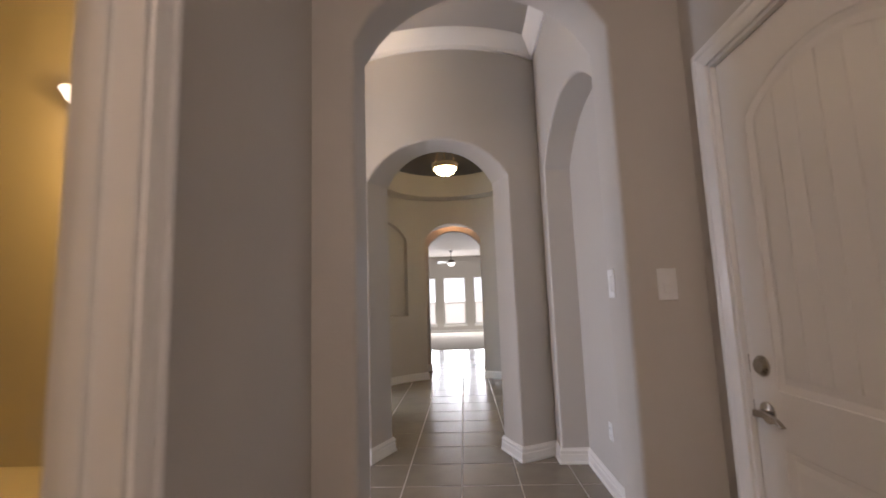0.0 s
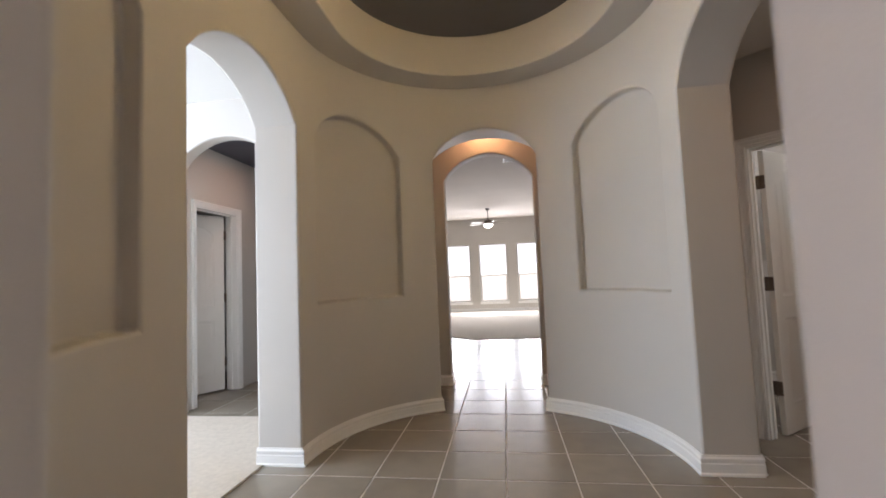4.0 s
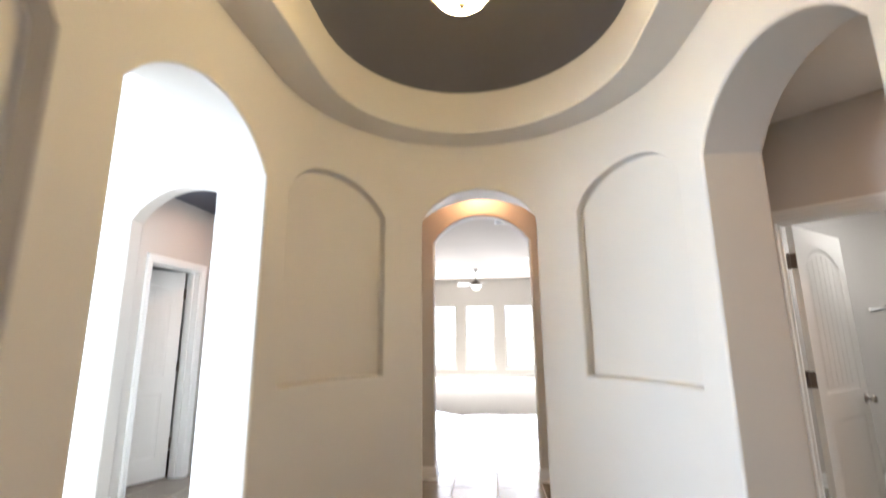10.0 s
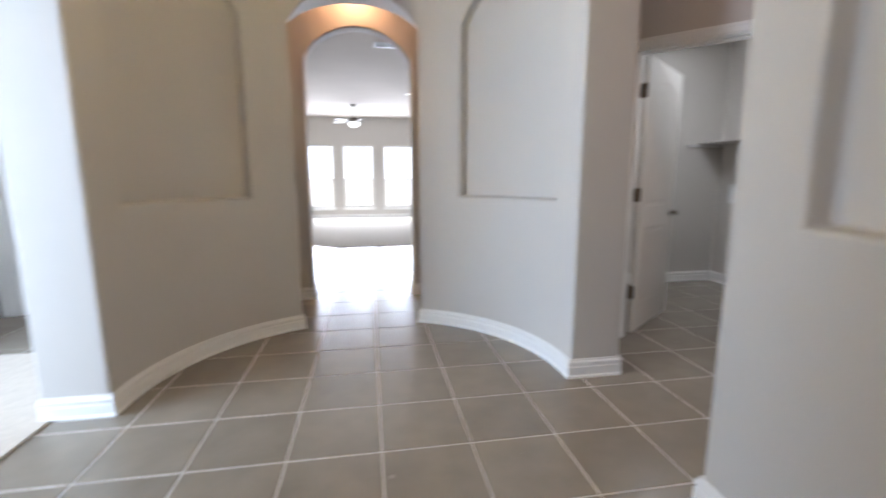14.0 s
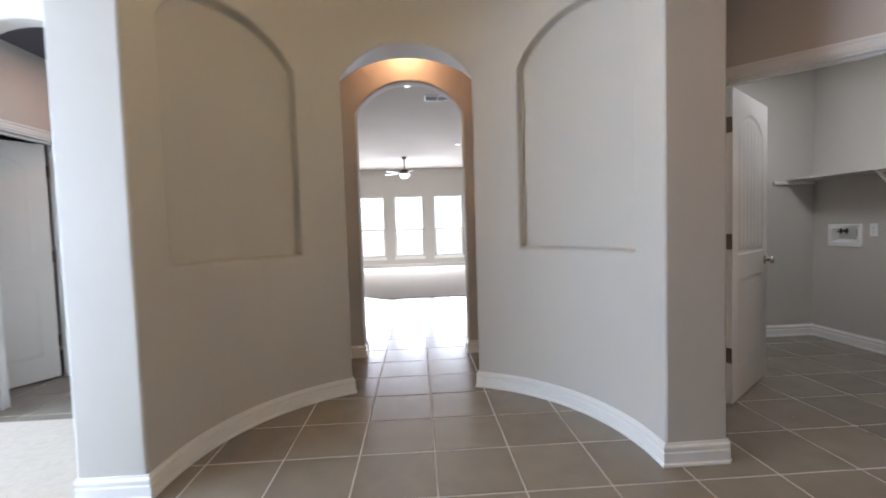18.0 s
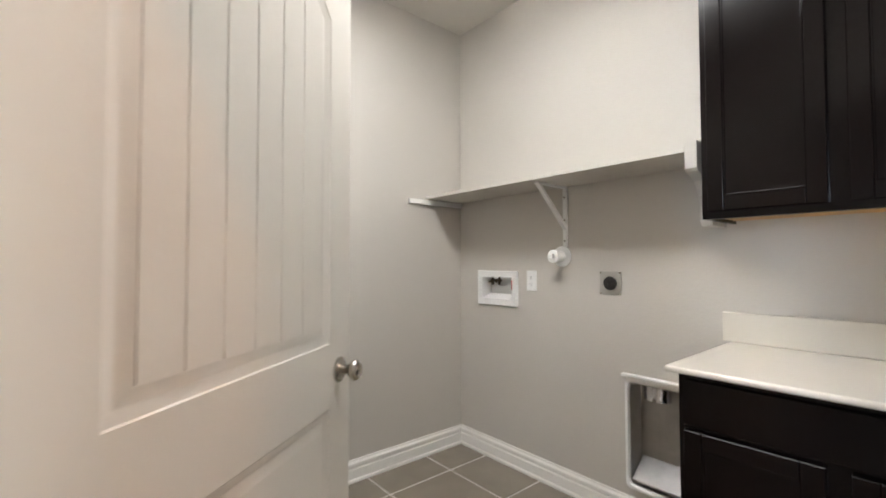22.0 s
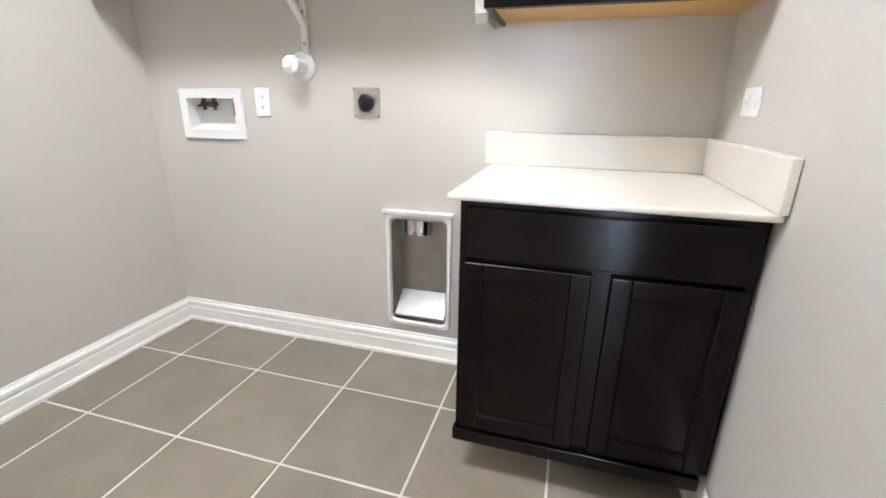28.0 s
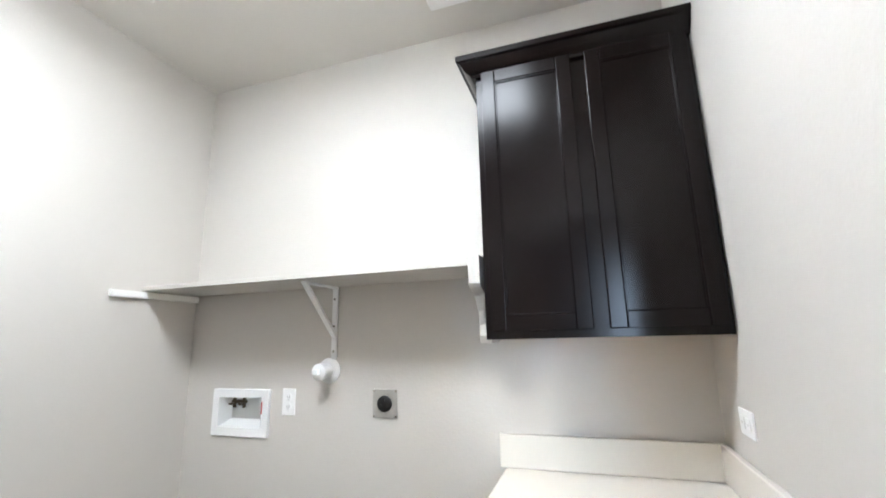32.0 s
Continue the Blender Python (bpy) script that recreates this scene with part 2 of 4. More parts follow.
def lathe(profile, segs=28, cx=0, cy=0, bm=None):
    bm = bm or bmesh.new()
    rings = []
    for r, z in profile:
        if r < 1e-5:
            rings.append([bm.verts.new((cx, cy, z))])
        else:
            rings.append([bm.verts.new((cx + r * math.cos(2 * math.pi * i / segs), cy + r * math.sin(2 * math.pi * i / segs), z)) for i in range(segs)])
    for a, b in zip(rings, rings[1:]):
        for i in range(segs):
            j = (i + 1) % segs
            if len(a) == 1 and len(b) == 1:
                continue
            if len(a) == 1:
                bm.faces.new((a[0], b[i], b[j]))
            elif len(b) == 1:
                bm.faces.new((a[i], a[j], b[0]))
            else:
                bm.faces.new((a[i], a[j], b[j], b[i]))
    return bm


def moved(bm, m):
    bmesh.ops.transform(bm, matrix=m, verts=bm.verts)
    return bm


def rod(p, q, r, segs=12, bm=None):
    p, q = Vector(p), Vector(q)
    t = lathe([(0, 0), (r, 0), (r, (q - p).length), (0, (q - p).length)], segs)
    moved(t, Matrix.Translation(p) @ (q - p).to_track_quat("Z", "Y").to_matrix().to_4x4())
    if bm is None:
        return t
    me = bpy.data.meshes.new("tmp")
    t.to_mesh(me)
    bm.from_mesh(me)
    bpy.data.meshes.remove(me)
    return bm


def sweep(points, profile, closed=False, bm=None):
    """Sweep a profile of (offset to the left of the way, height) along points in plan, with mitred corners."""
    bm = bm or bmesh.new()
    P = [Vector((p[0], p[1])) for p in points]
    n = len(P)
    rows = []
    for i in range(n):
        a = P[i] - P[i - 1] if (i > 0 or closed) else P[i + 1] - P[i]
        b = P[(i + 1) % n] - P[i] if (i < n - 1 or closed) else a
        a, b = a.normalized(), b.normalized()
        na, nb = Vector((-a.y, a.x)), Vector((-b.y, b.x))
        mt = (na + nb)
        mt = mt / max(0.3, mt.dot(na)) if mt.length > 1e-6 else na
        rows.append([bm.verts.new((P[i].x + mt.x * o, P[i].y + mt.y * o, z)) for o, z in profile])
    k = len(profile)
    for i in range(n if closed else n - 1):
        a, b = rows[i], rows[(i + 1) % n]
        for j in range(k):
            bm.faces.new((a[j], b[j], b[(j + 1) % k], a[(j + 1) % k]))
    if not closed:
        bm.faces.new(rows[0])
        bm.faces.new(rows[-1][::-1])
    return bm


def segment_rise(u, half, rise):
    """Height above the springing of a segmental arch at the distance u from its middle."""
    r = (half * half + rise * rise) / (2 * rise)
    return math.sqrt(max(0.0, r * r - u * u)) - (r - rise)


def strip_wall(name, inner, outer, s_stops, z0, z1, openings=(), niches=(), spring=2.35, sill=None, closed=False, material=None, label="", step=0.09):
    """A wall along a way s, between the faces inner(s) and outer(s), with arched openings (s, s, rise) and arched niches
    (s, s, rise, depth) in its inner face."""
    stops = set(round(s, 5) for s in s_stops)
    for o in (*openings, *niches):
        m = 16
        for i in range(m + 1):
            stops.add(round(o[0] + (o[1] - o[0]) * i / m, 5))
    S = sorted(stops)
    fill = []
    for a, b in zip(S, S[1:]):
        k = max(1, int((b - a) / step))
        fill += [a + (b - a) * i / k for i in range(k)]
    S = fill + ([] if closed else [S[-1]])
    N = len(S)
    bm = bmesh.new()
    cache = {}

    def V(i, z, side):
        i = i % N if closed else i
        key = (i, round(z, 4), side)
        if key not in cache:
            p = (inner if side == 0 else outer)(S[i])
            if side == 2:
                p, q = inner(S[i]), outer(S[i])
                d = (Vector(q) - Vector(p)).normalized() * niches[0][3]
                p = (p[0] + d.x, p[1] + d.y)
            cache[key] = bm.verts.new((p[0], p[1], z))
        return cache[key]

    def quad(*vs):
        u = []
        for v in vs:
            if v not in u:
                u.append(v)
        if len(u) > 2:
            try:
                bm.faces.new(u)
            except ValueError:
                pass

    def inside(o, s):
        return o[0] - 1e-4 <= s <= o[1] + 1e-4

    def top(o, s):
        return spring + segment_rise(s - (o[0] + o[1]) / 2, (o[1] - o[0]) / 2, o[2])

    base = [z0] + ([sill] if sill else []) + [spring, z1]
    for i in range(N if closed else N - 1):
        sa = S[i]
        sb = S[i + 1] if i + 1 < N else S[i] + step * 0.5
        mid = (sa + sb) / 2
        op = next((o for o in openings if o[0] < mid < o[1]), None)
        ni = next((o for o in niches if o[0] < mid < o[1]), None)
        j = i + 1
        if op:
            ha, hb = top(op, sa), top(op, min(sb, op[1]))
            for side in (0, 1):
                quad(V(i, ha, side), V(j, hb, side), V(j, z1, side), V(i, z1, side))
            quad(V(i, ha, 0), V(j, hb, 0), V(j, hb, 1), V(i, ha, 1))
        else:
            for a, b in zip(base, base[1:]):
                quad(V(i, a, 1), V(j, a, 1), V(j, b, 1), V(i, b, 1))
                if not ni:
                    quad(V(i, a, 0), V(j, a, 0), V(j, b, 0), V(i, b, 0))
            if ni:
                ha, hb = top(ni, sa), top(ni, min(sb, ni[1]))
                quad(V(i, z0, 0), V(j, z0, 0), V(j, sill, 0), V(i, sill, 0))
                quad(V(i, ha, 0), V(j, hb, 0), V(j, z1, 0), V(i, z1, 0))
                quad(V(i, sill, 0), V(j, sill, 0), V(j, sill, 2), V(i, sill, 2))
                quad(V(i, ha, 0), V(j, hb, 0), V(j, hb, 2), V(i, ha, 2))
                quad(V(i, sill, 2), V(j, sill, 2), V(j, hb, 2), V(i, ha, 2))
        quad(V(i, z1, 0), V(j, z1, 0), V(j, z1, 1), V(i, z1, 1))
    for i in range(N):
        for o in openings:
            for e in (0, 1):
                if abs(S[i] - o[e]) < 1e-4:
                    for a, b in zip(base[:-1], base[1:-1]):
                        quad(V(i, a, 0), V(i, b, 0), V(i, b, 1), V(i, a, 1))
        for o in niches:
            for e in (0, 1):
                if abs(S[i] - o[e]) < 1e-4:
                    quad(V(i, sill, 0), V(i, spring, 0), V(i, spring, 2), V(i, sill, 2))
    if not closed:
        for i in (0, N - 1):
            for a, b in zip(base, base[1:]):
                quad(V(i, a, 0), V(i, b, 0), V(i, b, 1), V(i, a, 1))
    ob = part(name, bm, material or PAINT, None, label, smooth=35, bevel=0.019 if openings or niches else 0.0, segs=4)
    return tagged(ob, label, "wall", kind="structure")


def holed_wall(name, to3, thick, us, zs, holes, label):
    """A wall with square holes through it; holes are the cells (i, j) of the grid us x zs that stay open."""
    bm = bmesh.new()
    V = {(i, j, k): bm.verts.new(to3(u, z, k * thick)) for i, u in enumerate(us) for j, z in enumerate(zs) for k in (0, 1)}
    n, m = len(us) - 1, len(zs) - 1
    solid = {(i, j) for i in range(n) for j in range(m)} - set(holes)
    for i, j in solid:
        for k in (0, 1):
            bm.faces.new((V[i, j, k], V[i + 1, j, k], V[i + 1, j + 1, k], V[i, j + 1, k]))
        for (a, b), (c, d), nb in (((i, j), (i, j + 1), (i - 1, j)), ((i + 1, j), (i + 1, j + 1), (i + 1, j)), ((i, j), (i + 1, j), (i, j - 1)), ((i, j + 1), (i + 1, j + 1), (i, j + 1))):
            if nb not in solid:
                bm.faces.new((V[a, b, 0], V[c, d, 0], V[c, d, 1], V[a, b, 1]))
    return tagged(part(name, bm, PAINT), label, "wall", kind="structure")


def line(p, q):
    p, q = Vector(p), Vector(q)
    d = (q - p)
    L = d.length
    d = d / L
    return lambda s: (p.x + d.x * s, p.y + d.y * s)


def flat_wall(name, p, q, thick, z0, z1, openings=(), niches=(), sill=None, spring=2.35, material=None, label="plain greige painted drywall wall"):
    """A straight wall from p to q; its inner face lies on p-q and it thickens to the right of the way."""
    d = (Vector(q) - Vector(p))
    L = d.length
    n = Vector((d.y, -d.x)).normalized() * thick
    f = line(p, q)
    return strip_wall(name, f, lambda s: (f(s)[0] + n.x, f(s)[1] + n.y), (0, L), z0, z1, openings, niches, spring, sill, False, material, label, step=0.6)


def door_wall(name, p, q, thick, z1, doors, material=None, label="greige painted drywall wall with a doorway"):
    """A straight wall with square doorways (s, s, height)."""
    d = (Vector(q) - Vector(p))
    L = d.length
    u = d / L
    n = Vector((u.y, -u.x))
    bm = bmesh.new()

    def to3(s, z, k):
        return (p[0] + u.x * s + n.x * k, p[1] + u.y * s + n.y * k, z)
    pts = [(0, 0)]
    for a, b, h in sorted(doors):
        pts += [(a, 0), (a, h), (b, h), (b, 0)]
    pts += [(L, 0), (L, z1), (0, z1)]
    prism(pts, to3, 0, thick, bm)
    ob = part(name, bm, material or PAINT)
    return tagged(ob, label, "wall", kind="structure")


def slab(name, poly, z0, z1, material, label, category):
    bm = prism(poly, lambda u, v, d: (u, v, d), z0, z1)
    return tagged(part(name, bm, material), label, category, kind="structure")


BASE = [(0, 0), (0.024, 0), (0.024, 0.012), (0.017, 0.019), (0.017, 0.068), (0.012, 0.072), (0.011, 0.078), (0.0165, 0.083), (0.0165, 0.098), (0.011, 0.104), (0.007, 0.108), (0.006, 0.117), (0, 0.117)]


def baseboard(points, label="white profiled wooden baseboard along the wall foot"):
    """The wall stands to the right of the way."""
    ob = part("baseboard", sweep(points, BASE), TRIM, smooth=30)
    return tagged(ob, label, "baseboard", kind="structure")

# ---- large structure ----
CX, R, R2, YN, YF = -0.264, 1.258, 1.585, 5.31, 6.476
DS = YF - YN
ARC = math.pi * R


def stadium(s, r, shift=0.0):
    """A point of the round room's plan, s along its inner face, at the radius r of its round ends."""
    s = s % (2 * ARC + 2 * DS)
    if s < ARC:
        a = s / R
        return (CX + r * math.cos(a), YF + r * math.sin(a))
    s -= ARC
    if s < DS:
        return (CX - r, YF - s * (1 - shift / DS))
    s -= DS
    if s < ARC:
        a = math.pi + s / R
        return (CX + r * math.cos(a), YN + shift + r * math.sin(a))
    return (CX + r, YN + shift + (s - ARC) * (1 - shift / DS))


def far_s(deg):
    return radians(deg) * R


def near_s(deg):
    return ARC + DS + radians(deg - 180) * R


LEFT_A, LEFT_B = ARC + YF - 6.43, ARC + YF - 5.375
RIGHT_A, RIGHT_B = 2 * ARC + DS + 5.36 - YN, 2 * ARC + DS + 6.43 - YN
strip_wall("wall_rotunda", lambda s: stadium(s, R), lambda s: stadium(s, R2), (0, ARC, ARC + DS, 2 * ARC + DS, 2 * ARC + 2 * DS - 0.001), 0, 3.7,
           openings=[(far_s(67.5), far_s(112.5), 0.30), (near_s(246.3), near_s(291.7), 0.30), (LEFT_A, LEFT_B, 0.285), (RIGHT_A, RIGHT_B, 0.30)],
           niches=[(far_s(9.8), far_s(51.5), 0.28, 0.085), (far_s(128.0), far_s(170.2), 0.28, 0.085), (near_s(189.8), near_s(232), 0.28, 0.085), (near_s(308), near_s(350.2), 0.28, 0.085)],
           sill=1.072, closed=True, label="round greige plaster wall with four arches and four niches", step=0.07)
PERIM = 2 * ARC + 2 * DS


def stadium_ring(profile, n=120):
    bm = bmesh.new()
    rows = [[bm.verts.new((*stadium(PERIM * i / n, r, 0.09 if r < R - 0.1 else 0.0), z)) for r, z in profile] for i in range(n)]
    k = len(profile)
    for i in range(n):
        a, b = rows[i], rows[(i + 1) % n]
        for j in range(k):
            bm.faces.new((a[j], b[j], b[(j + 1) % k], a[(j + 1) % k]))
    return bm


IN = R - 0.2825
tagged(part("ceiling_rotunda_soffit", stadium_ring([(R + 0.05, 3.06), (IN, 3.06), (IN, 3.43), (IN + 0.06, 3.43), (R + 0.05, 3.5)]), PAINT, smooth=35, bevel=0.014, segs=3),
       "stepped round greige ceiling soffit under the dome", "ceiling", kind="structure")
bm = bmesh.new()
rows = []
for k in range(17):
    a = math.pi / 2 * k / 16
    r, z = (IN + 0.02) * math.cos(a), 3.428 + 1.40 * math.sin(a)
    rows.append([bm.verts.new((*stadium(PERIM * i / 96, max(r, 0.004), 0.09), z)) for i in range(96)])
for a, b in zip(rows, rows[1:]):
    for i in range(96):
        bm.faces.new((a[i], a[(i + 1) % 96], b[(i + 1) % 96], b[i]))
bm.faces.new(rows[-1])
tagged(part("ceiling_rotunda_dome", bm, DARKCEIL, smooth=60), "dark taupe painted vaulted dome ceiling", "ceiling", kind="structure")

# entrance hall
flat_wall("wall_hall_arch", (1.0, 1.85), (-4.35, 1.85), 0.22, 0, 3.62, openings=[(0.491, 1.507, 0.31), (4.2, 5.15, 0.2)], spring=2.365, label="greige wall with a rounded arch opening")
door_wall("wall_hall_east", (0.80, -1.6), (0.80, 1.85), 0.14, 2.8, [(2.471, 3.306, 2.09)])
door_wall("wall_hall_west", (-0.68, 1.85), (-0.68, -1.6), 0.14, 2.8, [(0.885, 1.67, 2.09)])
flat_wall("wall_hall_south", (-0.82, -1.6), (1.0, -1.6), 0.14, 0, 2.8)
slab("ceiling_hall", [(-0.82, -1.74), (1.0, -1.74), (1.0, 1.85), (-0.82, 1.85)], 2.75, 2.83, CEIL, "flat pale painted hall ceiling", "ceiling")
# small room lit in yellow
flat_wall("wall_bath_west", (-2.8, 1.85), (-2.8, -0.6), 0.14, 0, 2.8)
flat_wall("wall_bath_south", (-2.94, -0.6), (-0.82, -0.6), 0.14, 0, 2.8)
slab("ceiling_bath", [(-2.94, -0.74), (-0.82, -0.74), (-0.82, 1.85), (-2.94, 1.85)], 2.75, 2.83, CEIL, "flat pale bathroom ceiling", "ceiling")
# foyer
flat_wall("wall_foyer_east", (0.62, 2.07), (0.62, 4.2), 0.25, 0, 3.62, openings=[(0.27, 1.725, 0.33)], spring=2.36, label="greige wall with a tall arched recess")
flat_wall("wall_foyer_recess", (0.835, 2.07), (0.835, 4.2), 0.12, 0, 3.62)
flat_wall("wall_foyer_diagonal", (-1.575, 3.63), (-1.1, 4.105), -0.14, 0, 3.62)
flat_wall("wall_foyer_north", (-1.575, 3.63), (-4.4, 3.63), 0.14, 0, 3.62)
door_wall("wall_foyer_west", (-4.18, 3.63), (-4.18, 2.07), 0.14, 3.62, [(0.18, 1.48, 2.5)])
slab("ceiling_foyer", [(-4.35, 1.85), (0.95, 1.85), (0.95, 4.12), (-4.35, 4.12)], 3.6, 3.68, CEIL_FOYER_DIM, "high foyer ceiling, its dimness put into a darker greige", "ceiling")
# left room
flat_wall("wall_left_room_north", (-1.55, 7.4), (-6.3, 7.4), 0.15, 0, 3.1, openings=[(0.69, 1.74, 0.29)], spring=2.395, label="pale wall with a rounded arch opening")
door_wall("wall_left_room_west", (-6.16, 7.4), (-6.16, 3.7), 0.14, 3.1, [(0.8, 3.4, 2.6)])
holed_wall("wall_left_room_south", lambda u, z, d: (u, 3.775 - d, z), 0.14, [-6.3, -6.0, -4.55, -1.62], [0, 0.5, 2.5, 3.1], [(1, 1)], "pale wall with a window opening")
slab("ceiling_left_room", [(-6.3, 3.77), (-1.6, 3.77), (-1.6, 7.55), (-6.3, 7.55)], 3.05, 3.12, CEIL, "flat white ceiling of the carpeted room", "ceiling")
# side passage behind the left room
door_wall("wall_back_hall_west", (-3.31, 9.4), (-3.31, 7.55), 0.14, 2.8, [(0.97, 1.69, 2.09)])
flat_wall("wall_back_hall_north", (-2.0, 9.4), (-3.45, 9.4), 0.14, 0, 2.8)
flat_wall("wall_back_hall_east", (-2.05, 7.55), (-2.05, 9.4), 0.1, 0, 2.8)
# the dome's dark paint, used here also to cut bounced light in the hall
slab("ceiling_back_hall", [(-3.45, 7.55), (-1.95, 7.55), (-1.95, 9.5), (-3.45, 9.5)], 2.76, 2.84, DARKCEIL, "flat dark taupe ceiling of the back hall, cutting bounced light", "ceiling")
flat_wall("wall_back_room_west", (-5.2, 9.8), (-5.2, 7.55), 0.1, 0, 2.8)
flat_wall("wall_back_room_north", (-3.45, 9.8), (-5.3, 9.8), 0.1, 0, 2.8)
# unseen ceiling, given the same dark paint to keep the room dim
slab("ceiling_back_room", [(-5.3, 7.55), (-3.45, 7.55), (-3.45, 9.9), (-5.3, 9.9)], 2.76, 2.84, DARKCEIL, "unseen dark ceiling that keeps the back room dim", "ceiling")
# passage to the living room
flat_wall("wall_passage_north", (1.3, 8.55), (-1.75, 8.55), 0.15, 0, 3.2, openings=[(1.05, 2.065, 0.285)], spring=2.345, label="greige wall with a rounded arch to the living room")
flat_wall("wall_passage_east", (1.0, 7.5), (1.0, 8.55), 0.12, 0, 3.2)
flat_wall("wall_passage_west", (-1.55, 8.55), (-1.55, 7.5), 0.12, 0, 3.2)
slab("ceiling_passage", [(-1.67, 7.78), (1.12, 7.78), (1.12, 8.56), (-1.67, 8.56)], 3.05, 3.13, CEIL, "flat ceiling of the short passage", "ceiling")
# living room
flat_wall("wall_living_south_east", (5.3, 8.76), (1.12, 8.76), -0.06, 0, 3.2)
flat_wall("wall_living_south_west", (-1.55, 9.5), (-4.4, 9.5), -0.1, 0, 3.2)
flat_wall("wall_living_jog", (-1.65, 8.6), (-1.65, 9.6), -0.1, 0, 3.2)
WINX = [(-2.19, -1.25), (-0.96, -0.02), (0.30, 1.24)]
holed_wall("wall_living_north", lambda u, z, d: (u, 18.2 + d, z), 0.16, [-4.4, -2.19, -1.25, -0.96, -0.02, 0.30, 1.24, 5.3], [0, 0.34, 2.27, 3.2],
           [(1, 1), (3, 1), (5, 1)], "pale wall with three tall windows in a row")
flat_wall("wall_living_west", (-4.25, 18.2), (-4.25, 9.4), 0.14, 0, 3.2)
door_wall("wall_living_east", (5.15, 8.7), (5.15, 18.2), 0.14, 3.2, [(1.7, 6.0, 2.6)])
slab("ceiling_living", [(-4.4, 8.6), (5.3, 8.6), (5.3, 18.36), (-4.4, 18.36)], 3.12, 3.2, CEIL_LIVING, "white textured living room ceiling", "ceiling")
# side hall and laundry
door_wall("wall_laundry_diagonal", (2.69, 5.97), (1.22, 7.44), 0.115, 2.85, [(0.5657, 1.4538, 2.09)])
door_wall("wall_side_hall_east", (2.69, 4.3), (2.69, 5.97), 0.14, 2.85, [(0.82, 1.608, 2.09)])
flat_wall("wall_side_hall_south", (0.85, 4.3), (2.83, 4.3), 0.14, 0, 2.85)
slab("ceiling_side_hall", [(1.15, 4.16), (2.83, 4.16), (2.83, 5.95), (1.25, 7.53), (1.15, 7.53)], 2.75, 2.85, CEIL_GREY, "flat ceiling of the side hall", "ceiling")
holed_wall("wall_laundry_east", lambda u, z, d: (3.85 + d, u, z), 0.14, [6.16, 7.19, 7.433, 8.136, 8.391, 8.74], [0.0, 0.182, 0.64, 0.97, 1.11, 2.85],
           [(1, 1), (3, 3)], "greige laundry wall with two recessed boxes")
flat_wall("wall_laundry_north", (3.85, 8.6), (1.36, 8.6), 0.14, 0, 2.85)
flat_wall("wall_laundry_south", (2.56, 6.3), (3.85, 6.3), 0.13, 0, 2.85)
flat_wall("wall_laundry_west", (1.5, 8.6), (1.5, 7.3), 0.14, 0, 2.85)
slab("ceiling_laundry", [(2.745, 6.11), (3.9, 6.11), (3.9, 8.74), (1.36, 8.74), (1.36, 7.5)], 2.755, 2.85, CEIL_GREY, "pale textured laundry ceiling", "ceiling")
# office seen through the side door
flat_wall("wall_office_north", (6.5, 6.065), (2.83, 6.065), 0.1, 0, 2.85)
flat_wall("wall_office_east", (6.4, 2.8), (6.4, 6.065), 0.1, 0, 2.85)
door_wall("wall_office_south", (2.83, 2.95), (6.4, 2.95), 0.1, 2.85, [(0.9, 2.6, 2.3)])
flat_wall("wall_office_west", (2.83, 4.3), (2.83, 2.85), 0.1, 0, 2.85)
slab("ceiling_office", [(2.7, 2.85), (6.5, 2.85), (6.5, 6.14), (2.7, 6.14)], 2.75, 2.85, CEIL_GREY, "flat office ceiling", "ceiling")
# an unseen slab, added to keep sky light from leaking in between rooms
slab("ceiling_sky_block", [(-7, -2.2), (7, -2.2), (7, 19), (-7, 19)], 5.0, 5.1, CEIL, "unseen slab over the house that blocks sky light", "roof")

# floors
slab("floor", [(-7, -2.2), (7, -2.2), (7, 19), (-7, 19)], -0.16, -0.0025, GROUT, "floor slab with pale grout between tiles", "floor")
slab("floor_carpet_left", [(-6.16, 3.63), (-1.80, 3.63), (-1.80, 7.40), (-6.16, 7.40)], -0.004, 0.012, CARPET, "pale beige carpet of the left room", "carpet")
slab("floor_carpet_living", [(-4.25, 18.2), (-4.25, 14.0), (-2.6, 13.5), (-0.82, 11.97), (0.6, 12.0), (5.15, 12.0), (5.15, 18.2)], -0.004, 0.012, CARPET, "pale carpet of the living room", "carpet")
slab("floor_carpet_office", [(2.76, 2.95), (6.4, 2.95), (6.4, 6.065), (2.76, 6.065)], -0.004, 0.012, CARPET, "beige carpet of the office", "carpet")


# baseboards: the wall stands to the right of the way
def arc_points(yc, a, b, r=R, n=22):
    return [(CX + r * math.cos(radians(a + (b - a) * i / n)), yc + r * math.sin(radians(a + (b - a) * i / n))) for i in range(n + 1)]


def polar(yc, a, r):
    return (CX + r * math.cos(radians(a)), yc + r * math.sin(radians(a)))


XL, XR = CX - R, CX + R
OL, OR = CX - R2, CX + R2
baseboard([(OR, 6.43), (XR, 6.43)] + arc_points(YF, 0, 67.5) + [polar(YF, 67.5, R2)])
baseboard([polar(YF, 112.5, R2)] + arc_points(YF, 112.5, 180) + [(XL, 6.43), (OL, 6.43)])
baseboard([(OL, 5.36), (XL, 5.36)] + arc_points(YN, 180, 246.3) + arc_points(YN, 246.3, 233.5, R2, 8))
baseboard(arc_points(YN, 304.2, 291.7, R2, 8) + arc_points(YN, 291.7, 360) + [(XR, 5.36), (OR, 5.36)])
